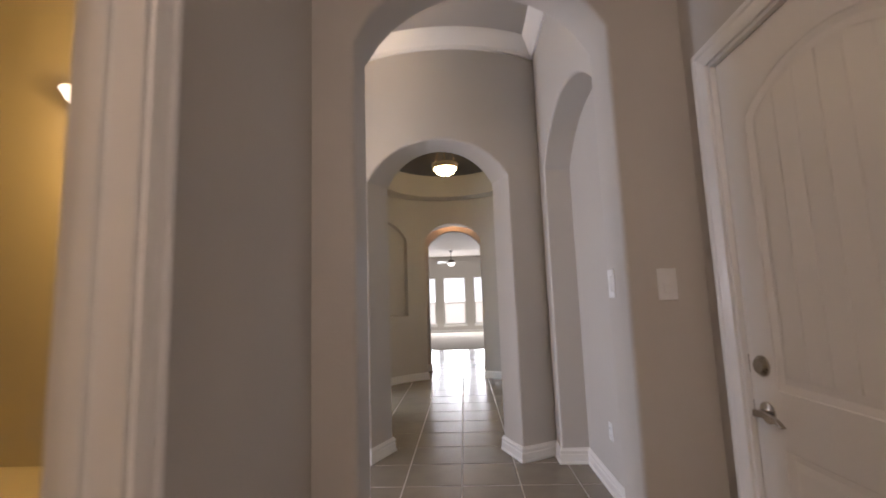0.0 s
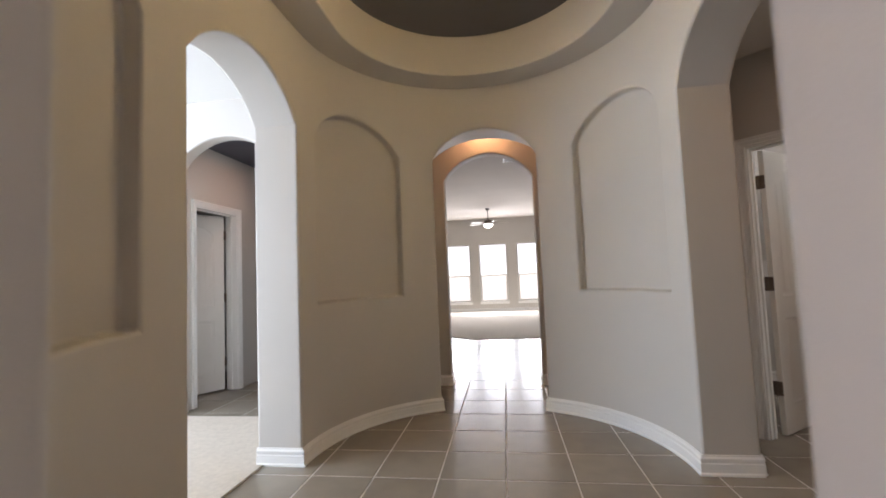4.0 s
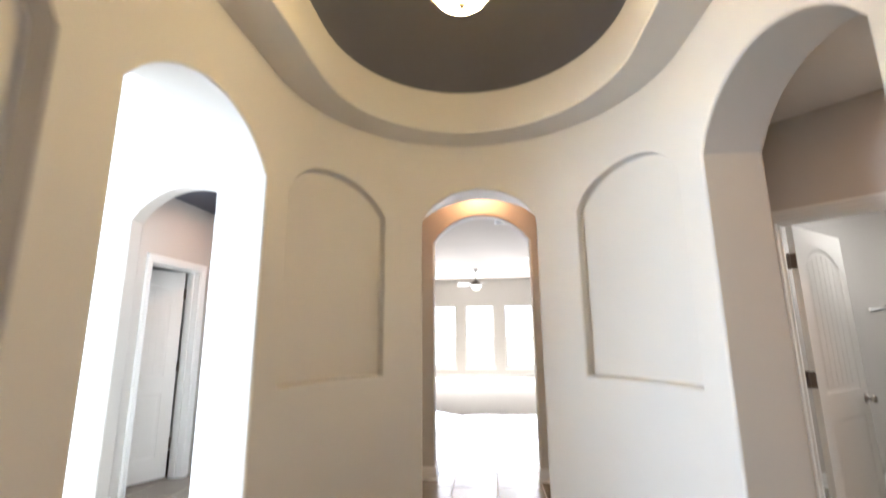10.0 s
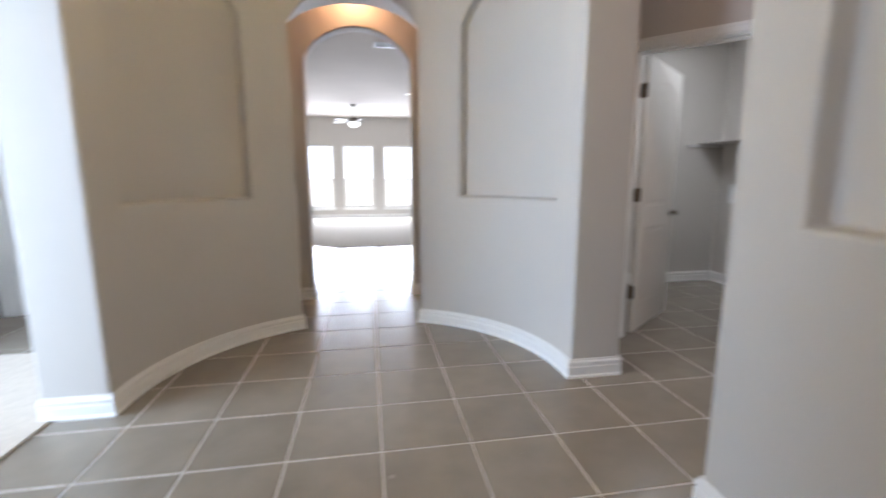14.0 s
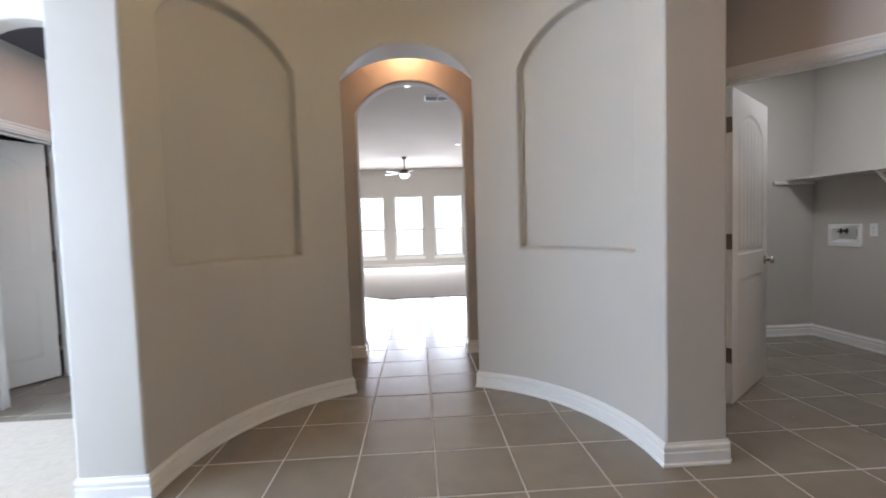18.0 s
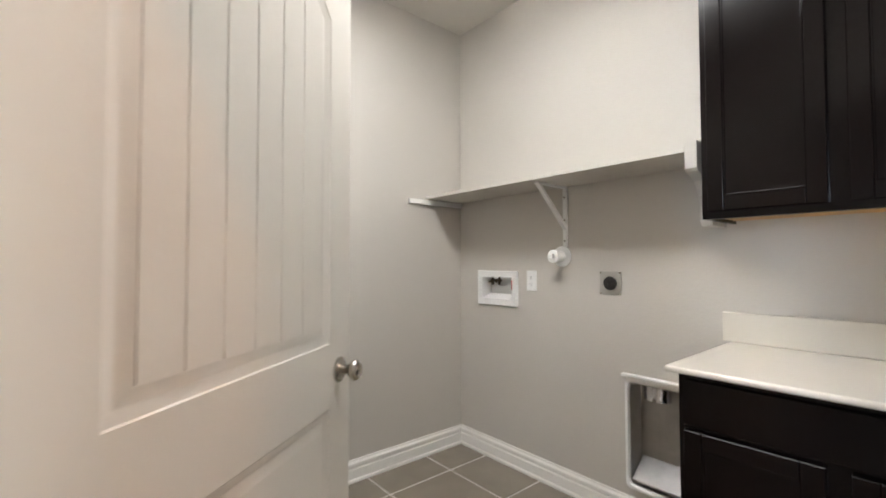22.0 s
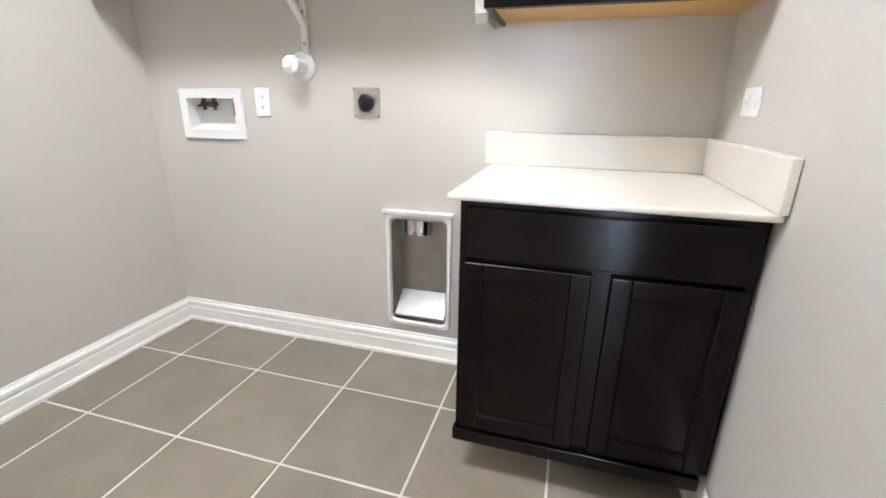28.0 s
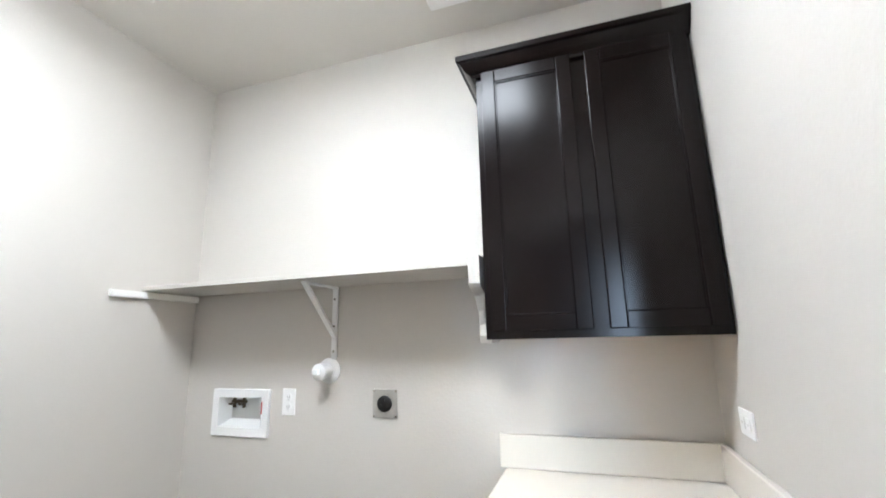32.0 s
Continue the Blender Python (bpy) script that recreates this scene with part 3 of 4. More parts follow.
baseboard([(0.62, 4.0), (0.62, 3.795), (0.835, 3.795), (0.835, 2.34), (0.62, 2.34), (0.62, 2.07)][::-1])
baseboard([(-1.21, 3.995), (-1.575, 3.63), (-3.3, 3.63)])
baseboard([(-0.507, 2.07), (-0.507, 1.85), (-0.68, 1.85), (-0.68, 1.03)])
baseboard([(0.80, 1.845), (0.509, 1.85), (0.509, 2.07)])
baseboard([(-3.29, 7.55), (-3.29, 7.4), (-6.16, 7.4)])
baseboard([(-1.66, 7.4), (-2.24, 7.4), (-2.24, 7.55)])
baseboard([(-0.765, 8.7), (-0.765, 8.55), (-1.55, 8.55)])
baseboard([(1.0, 8.55), (0.25, 8.55), (0.25, 8.7)])
baseboard([(5.15, 18.2), (-4.25, 18.2)])
baseboard([(3.85, 7.03), (3.85, 8.6), (1.5, 8.6)])
baseboard([(2.62, 6.3), (3.425, 6.3)])
baseboard([(1.618, 7.042), (1.305, 7.355), (OR, 6.43)])
baseboard([(2.69, 5.97), (2.334, 6.326)])
baseboard([(6.4, 2.95), (6.4, 6.065), (3.65, 6.065)])
baseboard([(0.95, 4.3), (2.69, 4.3), (2.69, 5.05)])

# crown moulding of the foyer
CROWN = [(0, 3.46), (0.02, 3.46), (0.03, 3.485), (0.05, 3.5), (0.085, 3.56), (0.1, 3.57), (0.115, 3.6), (0, 3.6)]
crown = part("trim_crown", sweep(arc_points(YN, 304.5, 233.0, R2, 20), CROWN), TRIM, smooth=30)
tagged(crown, "white crown moulding round the foyer ceiling", "moulding", kind="structure")
crown = part("trim_crown", sweep([(0.62, 4.03), (0.62, 2.07), (-4.18, 2.07), (-4.18, 3.63), (-1.575, 3.63), (-1.2, 4.005)][::-1], CROWN), TRIM, smooth=30)
tagged(crown, "white crown moulding round the foyer ceiling", "moulding", kind="structure")

# ---- doors ----


def door_frame(name, p, q, thick, h=2.09, label="white painted door frame with moulded casing"):
    """The lining and casings of a doorway from p to q in a wall that thickens to the right of the way."""
    d = Vector(q) - Vector(p)
    w = d.length
    ang = math.degrees(math.atan2(d.y, d.x))
    t = thing(name, label, "door frame", kind="structure", at=(p[0], p[1], 0), rz=ang)
    for nm, bm in (("jamb", box(-0.002, 0.018, -thick - 0.001, 0.001, 0, h - 0.018)), ("jamb", box(w - 0.018, w + 0.002, -thick - 0.001, 0.001, 0, h - 0.018)), ("head_jamb", box(-0.002, w + 0.002, -thick - 0.001, 0.001, h - 0.018, h + 0.002))):
        part(nm, bm, TRIM, t)
    for nm, bm in (("stop", box(0.018, 0.03, -thick + 0.04, -thick + 0.075, 0, h - 0.03)), ("stop", box(w - 0.03, w - 0.018, -thick + 0.04, -thick + 0.075, 0, h - 0.03)), ("stop", box(0.018, w - 0.018, -thick + 0.04, -thick + 0.075, h - 0.03, h - 0.018))):
        part(nm, bm, TRIM, t)
    prof = [(0.006, 0.0), (0.006, 0.011), (0.015, 0.015), (0.02, 0.010), (0.031, 0.016), (0.045, 0.018), (0.049, 0.014), (0.055, 0.020), (0.07, 0.021), (0.073, 0.0)]
    for side in (0, 1):
        def at(o, k):
            return k if side == 0 else -thick - k
        for nm, mk in (("casing", lambda o, k, e: (-o + 0.012, at(o, k), (h + o - 0.012) if e else 0.0)), ("casing", lambda o, k, e: (w + o - 0.012, at(o, k), (h + o - 0.012) if e else 0.0)), ("head_casing", lambda o, k, e: ((w + o - 0.012) if e else (-o + 0.012), at(o, k), h + o - 0.012))):
            bm = bmesh.new()
            a = [bm.verts.new(mk(o, k, 0)) for o, k in prof]
            b = [bm.verts.new(mk(o, k, 1)) for o, k in prof]
            for i in range(len(prof)):
                j = (i + 1) % len(prof)
                bm.faces.new((a[i], a[j], b[j], b[i]))
            bm.faces.new(a)
            bm.faces.new(b[::-1])
            part(nm, bm, TRIM, t, smooth=30)
    return t


def panel_door(name, label, w, h=2.07, knob="lever", hinges=True, group=""):
    """A two-panel door with an arched, grooved upper panel. The hinge edge is at x = 0 and the leaf runs along x, y = 0 its middle."""
    t = thing(name, label, "door", group)
    th, rec = 0.0175, 0.009
    st, ax, bx = 0.115, 0.115, w - 0.115
    part("core", box(0.002, w - 0.002, -th + rec, th - rec, 0.012, h), DOORW, t)

    def rail(poly, nm, side):
        s = 1 if side else -1
        part(nm, prism(poly, lambda u, v, d: (u, s * d, v), th - rec - 0.0004, th), DOORW, t)
    half = (bx - ax) / 2
    arch = [(ax + (bx - ax) * i / 14, h - 0.24 + segment_rise((i / 14 - 0.5) * 2 * half, half, 0.115)) for i in range(15)]
    for side in (0, 1):
        rail([(0, 0.012), (st, 0.012), (st, h), (0, h)], "stile", side)
        rail([(bx, 0.012), (w, 0.012), (w, h), (bx, h)], "stile", side)
        rail([(ax, h)] + arch + [(bx, h)], "top_rail", side)
        rail([(ax, 0.825), (bx, 0.825), (bx, 0.99), (ax, 0.99)], "lock_rail", side)
        rail([(ax, 0.012), (bx, 0.012), (bx, 0.22), (ax, 0.22)], "bottom_rail", side)
        s = 1 if side else -1
        # a bead, a valley and a raised field round both panels
        def offset(loop, off):
            n = len(loop)
            mid = Vector((sum(p[0] for p in loop) / n, sum(p[1] for p in loop) / n))
            out = []
            for k, p in enumerate(loop):
                a, b = Vector(loop[k - 1]), Vector(loop[(k + 1) % n])
                e1, e2 = (Vector(p) - a).normalized(), (b - Vector(p)).normalized()
                n1, n2 = Vector((-e1.y, e1.x)), Vector((-e2.y, e2.x))
                m = (n1 + n2)
                m = m / max(0.35, m.dot(n1))
                if m.dot(mid - Vector(p)) < 0:
                    m = -m
                out.append((p[0] + m.x * off, p[1] + m.y * off))
            return out
        for loop, planked in (([(ax, 0.22), (bx, 0.22), (bx, 0.825), (ax, 0.825)], False), ([(ax, 0.99), (bx, 0.99)] + arch[::-1], True)):
            bm = bmesh.new()
            n = len(loop)
            rings = [[bm.verts.new((u, s * dep, v)) for u, v in offset(loop, off)] for off, dep in ((0.0, th - 0.0003), (0.003, th - 0.0025), (0.006, th - 0.003), (0.02, th - 0.008), (0.024, th - 0.008), (0.043, th - 0.0014), (0.046, th - 0.0014))]
            for ra, rb in zip(rings, rings[1:]):
                for k in range(n):
                    bm.faces.new((ra[k], ra[(k + 1) % n], rb[(k + 1) % n], rb[k]))
            part("panel_moulding", bm, DOORW, t, smooth=25)
            field = part("panel", prism(offset(loop, 0.0455), lambda u, v, d: (u, s * d, v), th - rec - 0.0004, th - (0.0034 if planked else 0.0014)), DOORW, t)
            if planked:
                # planks with fine grooves between them
                k = 6
                x0, x1 = ax + 0.046, bx - 0.046
                for i in range(k):
                    a, b = x0 + (x1 - x0) * i / k + 0.0022, x0 + (x1 - x0) * (i + 1) / k - 0.0022

                    def top_z(x):
                        return h - 0.24 - 0.047 + segment_rise(x - (ax + bx) / 2, half, 0.115)
                    poly = [(a, 1.036), (b, 1.036), (b, top_z(b)), ((a + b) / 2, top_z((a + b) / 2)), (a, top_z(a))]
                    part("plank", prism(poly, lambda u, v, d: (u, s * d, v), th - 0.0036, th - 0.0014), DOORW, field)
    kx = w - 0.062
    for s in (1, -1):
        rot = Matrix.Translation((kx, 0, 0.915)) @ pose(0, 0, 0, -90 * s, 0, 0)
        part("rosette", moved(lathe([(0, 0.017), (0.033, 0.017), (0.033, 0.022), (0.024, 0.028), (0, 0.028)], 24), rot), NICKEL, t, "satin nickel rose", smooth=40)
        if knob == "lever":
            bm = moved(lathe([(0, 0.026), (0.011, 0.026), (0.011, 0.055), (0, 0.055)], 16), rot)
            part("spindle", bm, NICKEL, t, smooth=40)
            bm = prism([(0.012, -0.012), (0.012, 0.010), (-0.03, 0.014), (-0.085, 0.004), (-0.112, -0.012), (-0.108, -0.018), (-0.08, -0.01), (-0.03, -0.006)], lambda u, v, d: (kx + u, s * d, 0.915 + v), 0.045, 0.06)
            part("lever", bm, NICKEL, t, "satin nickel lever", bevel=0.004)
        else:
            prof = [(0, 0.026), (0.011, 0.026), (0.011, 0.042), (0.02, 0.05), (0.027, 0.06), (0.027, 0.068), (0.02, 0.076), (0, 0.078)]
            part("knob", moved(lathe(prof, 24), rot), NICKEL, t, "satin nickel knob", smooth=50)
    if hinges:
        for z in (0.335, 1.085, 1.835):
            bm = box(-0.003, 0.0005, -0.0155, 0.0175, z - 0.05, z + 0.05)
            hg = part("hinge", bm, HINGE, t, "aged bronze hinge", bevel=0.001)
            part("hinge_pin", rod((-0.004, 0.022, z - 0.052), (-0.004, 0.022, z + 0.052), 0.0065, 10), HINGE, hg, smooth=40)
            part("hinge_leaf", box(-0.006, -0.003, 0.022, 0.05, z - 0.05, z + 0.05), HINGE, hg)
    return t


u = Vector((-0.70711, 0.70711))
pB, pA = Vector((2.29, 6.37)), Vector((1.662, 6.998))
door_frame("door_frame_laundry", tuple(pB), tuple(pA), 0.115)
door_frame("door_frame_office", (2.69, 5.12), (2.69, 5.908), 0.14)
door_frame("door_frame_garage", (0.80, 0.871), (0.80, 1.706), 0.14)
door_frame("door_frame_bath", (-0.68, 0.965), (-0.68, 0.18), 0.14)
door_frame("door_frame_back_hall", (-3.31, 8.43), (-3.31, 7.71), 0.14)
leaf = panel_door("laundry_door", "open white two-panel arched door with grooved planks", 0.82, knob="knob")
leaf.matrix_basis = pose(1.80, 7.06, 0, 0, 0, 37.4)
leaf = panel_door("office_door", "white two-panel door standing open against the office wall", 0.725)
leaf.matrix_basis = pose(2.852, 5.864, 0, 0, 0, 10)
leaf = panel_door("garage_door_leaf", "closed white two-panel arched door with lever and deadbolt", 0.795, hinges=False)
leaf.matrix_basis = pose(0.835, 0.892, 0, 0, 0, 90)
kx = 0.795 - 0.062
part("deadbolt", moved(lathe([(0, 0.017), (0.032, 0.017), (0.032, 0.024), (0.022, 0.034), (0, 0.036)], 24), Matrix.Translation((kx, 0, 1.055)) @ pose(0, 0, 0, -90, 0, 0)), NICKEL, leaf, "satin nickel deadbolt", smooth=40)
for z in (0.915, 1.055):
    part("latch_plate", box(0.7945, 0.7965, 0.004, 0.0195, z - 0.028, z + 0.028), NICKEL, leaf, "small nickel latch plate")
leaf = panel_door("back_hall_door", "white two-panel door standing ajar in the back hall", 0.68)
leaf.matrix_basis = pose(-3.478, 8.402, 0, 0, 0, -120)

# ---- laundry ----


def shaker_front(t, name, x, y0, y1, z0, z1, rail=0.049, label=""):
    """A framed cabinet front in the plane x, proud towards -x."""
    d = part(name, box(x - 0.012, x, y0, y1, z0, z1), ESPRESSO, t, label, bevel=0.001)
    for nm, b in (("stile", (y0, y0 + rail, z0, z1)), ("stile", (y1 - rail, y1, z0, z1)), ("rail", (y0 + rail, y1 - rail, z0, z0 + rail)), ("rail", (y0 + rail, y1 - rail, z1 - rail, z1))):
        part(nm, box(x - 0.02, x - 0.0116, *b), ESPRESSO, d, bevel=0.003, segs=3)
    f = 0.005
    for b in ((y0 + rail, y0 + rail + f, z0 + rail, z1 - rail), (y1 - rail - f, y1 - rail, z0 + rail, z1 - rail), (y0 + rail + f, y1 - rail - f, z0 + rail, z0 + rail + f), (y0 + rail + f, y1 - rail - f, z1 - rail - f, z1 - rail)):
        part("bead", box(x - 0.0165, x - 0.0116, *b), ESPRESSO, d, bevel=0.001)
    return d


# base cabinet
cab = thing("base_cabinet", "espresso-stained base cabinet with two doors under the counter", "cabinet")
part("body", box(3.289, 3.835, 6.305, 6.998, 0.158, 0.866), ESPRESSO, cab, bevel=0.0015)
part("toe_kick", box(3.43, 3.82, 6.31, 6.99, 0.0, 0.1585), ESPRESSO, cab, "deeply recessed black toe kick")
part("base_strip", box(3.272, 3.30, 6.324, 7.004, 0.114, 0.1575), ESPRESSO, cab, "stained strip along the cabinet foot", bevel=0.004)
part("drawer_front", box(3.27, 3.29, 6.326, 6.98, 0.712, 0.846), ESPRESSO, cab, "plain false drawer front", bevel=0.004)
shaker_front(cab, "door", 3.29, 6.658, 6.98, 0.172, 0.698)
shaker_front(cab, "door", 3.29, 6.322, 6.612, 0.172, 0.698)
# counter
top = thing("counter_top", "cream cultured marble counter with low backsplash", "counter")
part("slab", box(3.245, 3.847, 6.302, 7.024, 0.867, 0.885), MARBLE, top, bevel=0.007, segs=3)
part("back_splash", box(3.828, 3.848, 6.302, 7.044, 0.8855, 1.002), MARBLE, top, bevel=0.004, segs=3)
part("side_splash", box(3.235, 3.828, 6.302, 6.322, 0.8855, 1.002), MARBLE, top, bevel=0.004, segs=3)
# wall cabinet
up = thing("wall_cabinet", "espresso-stained wall cabinet with two doors and crown", "cabinet")
part("body", box(3.555, 3.849, 6.302, 7.008, 1.369, 2.33), ESPRESSO, up, bevel=0.0015)
part("face_frame", box(3.543, 3.556, 6.304, 7.01, 1.346, 2.33), ESPRESSO, up, bevel=0.0015)
part("light_rail", box(3.556, 3.57, 6.304, 7.008, 1.346, 1.37), ESPRESSO, up)
part("bottom_board", box(3.57, 3.849, 6.303, 6.994, 1.358, 1.3685), RAWWOOD, up, "unstained maple underside")
part("side_lip", box(3.57, 3.849, 6.994, 7.008, 1.346, 1.3685), ESPRESSO, up)
shaker_front(up, "door", 3.543, 6.674, 6.987, 1.372, 2.305)
shaker_front(up, "door", 3.543, 6.316, 6.628, 1.372, 2.305)
prof = [(0, 2.29), (0.012, 2.29), (0.016, 2.30), (0.03, 2.308), (0.05, 2.338), (0.06, 2.342), (0.06, 2.362), (0, 2.362)]
bm = sweep([(3.543, 6.302), (3.543, 7.01), (3.849, 7.01)][::-1], [(-o, z) for o, z in prof])
part("crown", bm, ESPRESSO, up, "stained crown moulding", smooth=30)
part("crown_top", box(3.543, 3.849, 6.303, 7.01, 2.331, 2.35), ESPRESSO, up)

# shelf with its supports
sh = thing("laundry_shelf", "pale greige painted wall shelf on a bracket and corbel", "shelf")
part("board", box(3.55, 3.8495, 7.068, 8.5985, 1.597, 1.616), PAINT, sh, bevel=0.002)
part("wall_cleat", box(3.41, 3.849, 8.58, 8.5995, 1.562, 1.5915), TRIM, sh, "white cleat along the side wall", bevel=0.002)
corb = [(3.849, 1.335), (3.70, 1.335), (3.685, 1.36), (3.69, 1.40), (3.675, 1.45), (3.63, 1.50), (3.56, 1.525), (3.55, 1.535), (3.548, 1.634), (3.849, 1.634)]
part("corbel", prism(corb, lambda a, b, d: (a, d, b), 7.026, 7.0675), PAINT, sh, "painted scroll-cut corbel", bevel=0.002)
br = thing("shelf_bracket", "white steel triangular shelf bracket on the wall", "bracket")
part("upright", box(3.838, 3.8495, 7.758, 7.783, 1.277, 1.5955), PLASTIC, br, bevel=0.001)
part("arm", box(3.60, 3.838, 7.758, 7.783, 1.587, 1.5965), PLASTIC, br, bevel=0.001)
part("brace", prism([(3.605, 1.587), (3.625, 1.587), (3.842, 1.388), (3.842, 1.366)], lambda a, b, d: (a, d, b), 7.759, 7.782), PLASTIC, br, bevel=0.001)
for z in (1.31, 1.42, 1.54):
    part("screw", rod((3.8375, 7.7705, z), (3.8335, 7.7705, z), 0.005, 8), NICKEL, br)

# washer box
wb = thing("washer_outlet_box", "white recessed washer outlet box with brass valves", "outlet box")
y0, y1, z0, z1 = 8.1, 8.427, 0.934, 1.146
fr = 0.036
to_x = lambda u, v, d: (3.8495 - d, u, v)
part("frame", rounded_ring([(rounded(y0, y1, z0, z1, 0.008), 0), (rounded(y0, y1, z0, z1, 0.008), 0.008), (rounded(y0 + 0.004, y1 - 0.004, z0 + 0.004, z1 - 0.004, 0.006), 0.013),
                            (rounded(y0 + fr, y1 - fr, z0 + fr, z1 - fr, 0.006), 0.01), (rounded(y0 + fr, y1 - fr, z0 + fr, z1 - fr, 0.006), 0)], to_x), PLASTIC, wb, smooth=40)
ya, yb, za, zb = y0 + fr, y1 - fr, z0 + fr, z1 - fr
part("back", box(3.925, 3.93, ya, yb, za, zb), PLASTIC, wb)
for nm, b in (("side", (ya, ya + 0.003, za, zb)), ("side", (yb - 0.003, yb, za, zb)), ("top", (ya + 0.003, yb - 0.003, zb - 0.003, zb))):
    part(nm, box(3.837, 3.925, *b), PLASTIC, wb)
part("tray", prism([(3.837, za), (3.925, za), (3.925, za + 0.03), (3.837, za + 0.004)], lambda a, b, d: (a, d, b), ya + 0.003, yb - 0.003), PLASTIC, wb)
for dy in (-0.028, 0.028):
    v = part("valve", rod((3.88, 8.305 + dy, 1.056), (3.88, 8.305 + dy, 1.107), 0.008, 10), BRASS, wb, "brass valve", smooth=40)
    part("valve_handle", box(3.855, 3.865, 8.29 + dy, 8.32 + dy, 1.07, 1.08), BRASS, v, bevel=0.002)
part("valve_body", rod((3.88, 8.265, 1.084), (3.88, 8.345, 1.084), 0.0095, 10), BRASS, wb, smooth=40)
part("tag", box(3.836, 3.8375, y0 + fr, y0 + fr + 0.006, 1.036, 1.092), RED, wb, "small red sticker")


def duplex(name, m, label):
    """A wall plate in the plane y = 0, facing -y, its middle at the origin."""
    t = thing(name, label, "outlet")
    t.matrix_basis = m
    part("plate", box(-0.035, 0.035, -0.006, 0.0, -0.057, 0.057), PLASTIC, t, bevel=0.003)
    for z in (-0.02, 0.02):
        f = part("receptacle", moved(lathe([(0, 0), (0.0165, 0), (0.0165, 0.002), (0, 0.002)], 20), pose(0, -0.006, z, 90, 0, 0)), PLASTIC, t, smooth=40)
        for dx in (-0.006, 0.006):
            part("slot", box(dx - 0.001, dx + 0.001, -0.0088, -0.0078, z - 0.003, z + 0.006), BLACK, f)
        part("slot", box(-0.002, 0.002, -0.0088, -0.0078, z - 0.011, z - 0.007), BLACK, f)
    part("screw", moved(lathe([(0, 0), (0.003, 0), (0.003, 0.001), (0, 0.001)], 10), pose(0, -0.006, 0, 90, 0, 0)), PLASTIC, t)
    return t


def rocker(name, m, label, gangs=1):
    """A wall plate with rocker switches in the plane y = 0, facing -y."""
    t = thing(name, label, "switch")
    t.matrix_basis = m
    w = 0.035 + 0.023 * (gangs - 1)
    part("plate", box(-w, w, -0.006, 0.0, -0.058, 0.058), PLASTIC, t, bevel=0.003)
    for g in range(gangs):
        x = (g - (gangs - 1) / 2) * 0.046
        part("switch_frame", box(x - 0.0175, x + 0.0175, -0.0075, -0.006, -0.035, 0.035), PLASTIC, t, bevel=0.001)
        bm = prism([(-0.0075, -0.031), (-0.0115, -0.031), (-0.0082, 0.0), (-0.0095, 0.031), (-0.0075, 0.031)], lambda a, b, d: (d, a, b), x - 0.0145, x + 0.0145)
        part("rocker", bm, PLASTIC, t, bevel=0.0008)
    return t


duplex("wall_outlet", pose(3.85, 7.999, 1.093, 0, 0, -90), "white duplex outlet on the laundry wall")
two = thing("wall_outlet", "white sideways duplex outlet above the counter", "outlet")
two.matrix_basis = pose(3.58, 6.3, 1.108, 0, 0, 180)
part("plate", box(-0.058, 0.058, -0.006, 0, -0.036, 0.036), PLASTIC, two, bevel=0.003)
for dx in (-0.023, 0.023):
    f = part("receptacle", box(dx - 0.0165, dx + 0.0165, -0.0085, -0.006, -0.0165, 0.0165), PLASTIC, two, bevel=0.002)
    for e in (-0.005, 0.005):
        part("slot", box(dx + e - 0.0007, dx + e + 0.0007, -0.0089, -0.0084, -0.0035, 0.0035), GREYPLATE, f)
dr = thing("dryer_outlet", "round black dryer receptacle on a grey steel plate", "outlet")
part("plate", box(3.844, 3.8495, 7.466, 7.578, 1.039, 1.153), GREYPLATE, dr, bevel=0.002)
rot = Matrix.Translation((3.844, 7.522, 1.096)) @ pose(0, 0, 0, 0, -90, 0)
part("receptacle", moved(lathe([(0, 0), (0.033, 0), (0.033, 0.006), (0.029, 0.009), (0, 0.009)], 28), rot), BLACK, dr, smooth=40)
for a in (90, 210, 330):
    c, s = math.cos(radians(a)) * 0.015, math.sin(radians(a)) * 0.015
    part("slot", box(3.8335, 3.8352, 7.522 + c - 0.003, 7.522 + c + 0.003, 1.096 + s - 0.006, 1.096 + s + 0.006), BLACK, dr)
for dy, dz in ((-0.05, 0.05), (0.05, 0.05), (-0.05, -0.05), (0.05, -0.05)):
    part("screw", rod((3.8445, 7.522 + dy, 1.096 + dz), (3.8425, 7.522 + dy, 1.096 + dz), 0.004, 8), NICKEL, dr)
# capped drain stub
st = thing("drain_stub", "white capped plastic pipe stub in a round flange", "pipe")
rot = Matrix.Translation((3.8495, 7.795, 1.228)) @ pose(0, 0, 0, 0, -90, 0)
part("flange", moved(lathe([(0, 0), (0.055, 0), (0.055, 0.004), (0.04, 0.012), (0.034, 0.016), (0, 0.016)], 28), rot), PLASTIC, st, smooth=40)
part("pipe", moved(lathe([(0, 0.014), (0.03, 0.014), (0.03, 0.06), (0.034, 0.062), (0.034, 0.085), (0.028, 0.09), (0, 0.09)], 28), rot), PLASTIC, st, smooth=40)
part("cap_lug", box(3.742, 3.76, 7.783, 7.807, 1.216, 1.24), PLASTIC, st, "square plug lug", bevel=0.002)
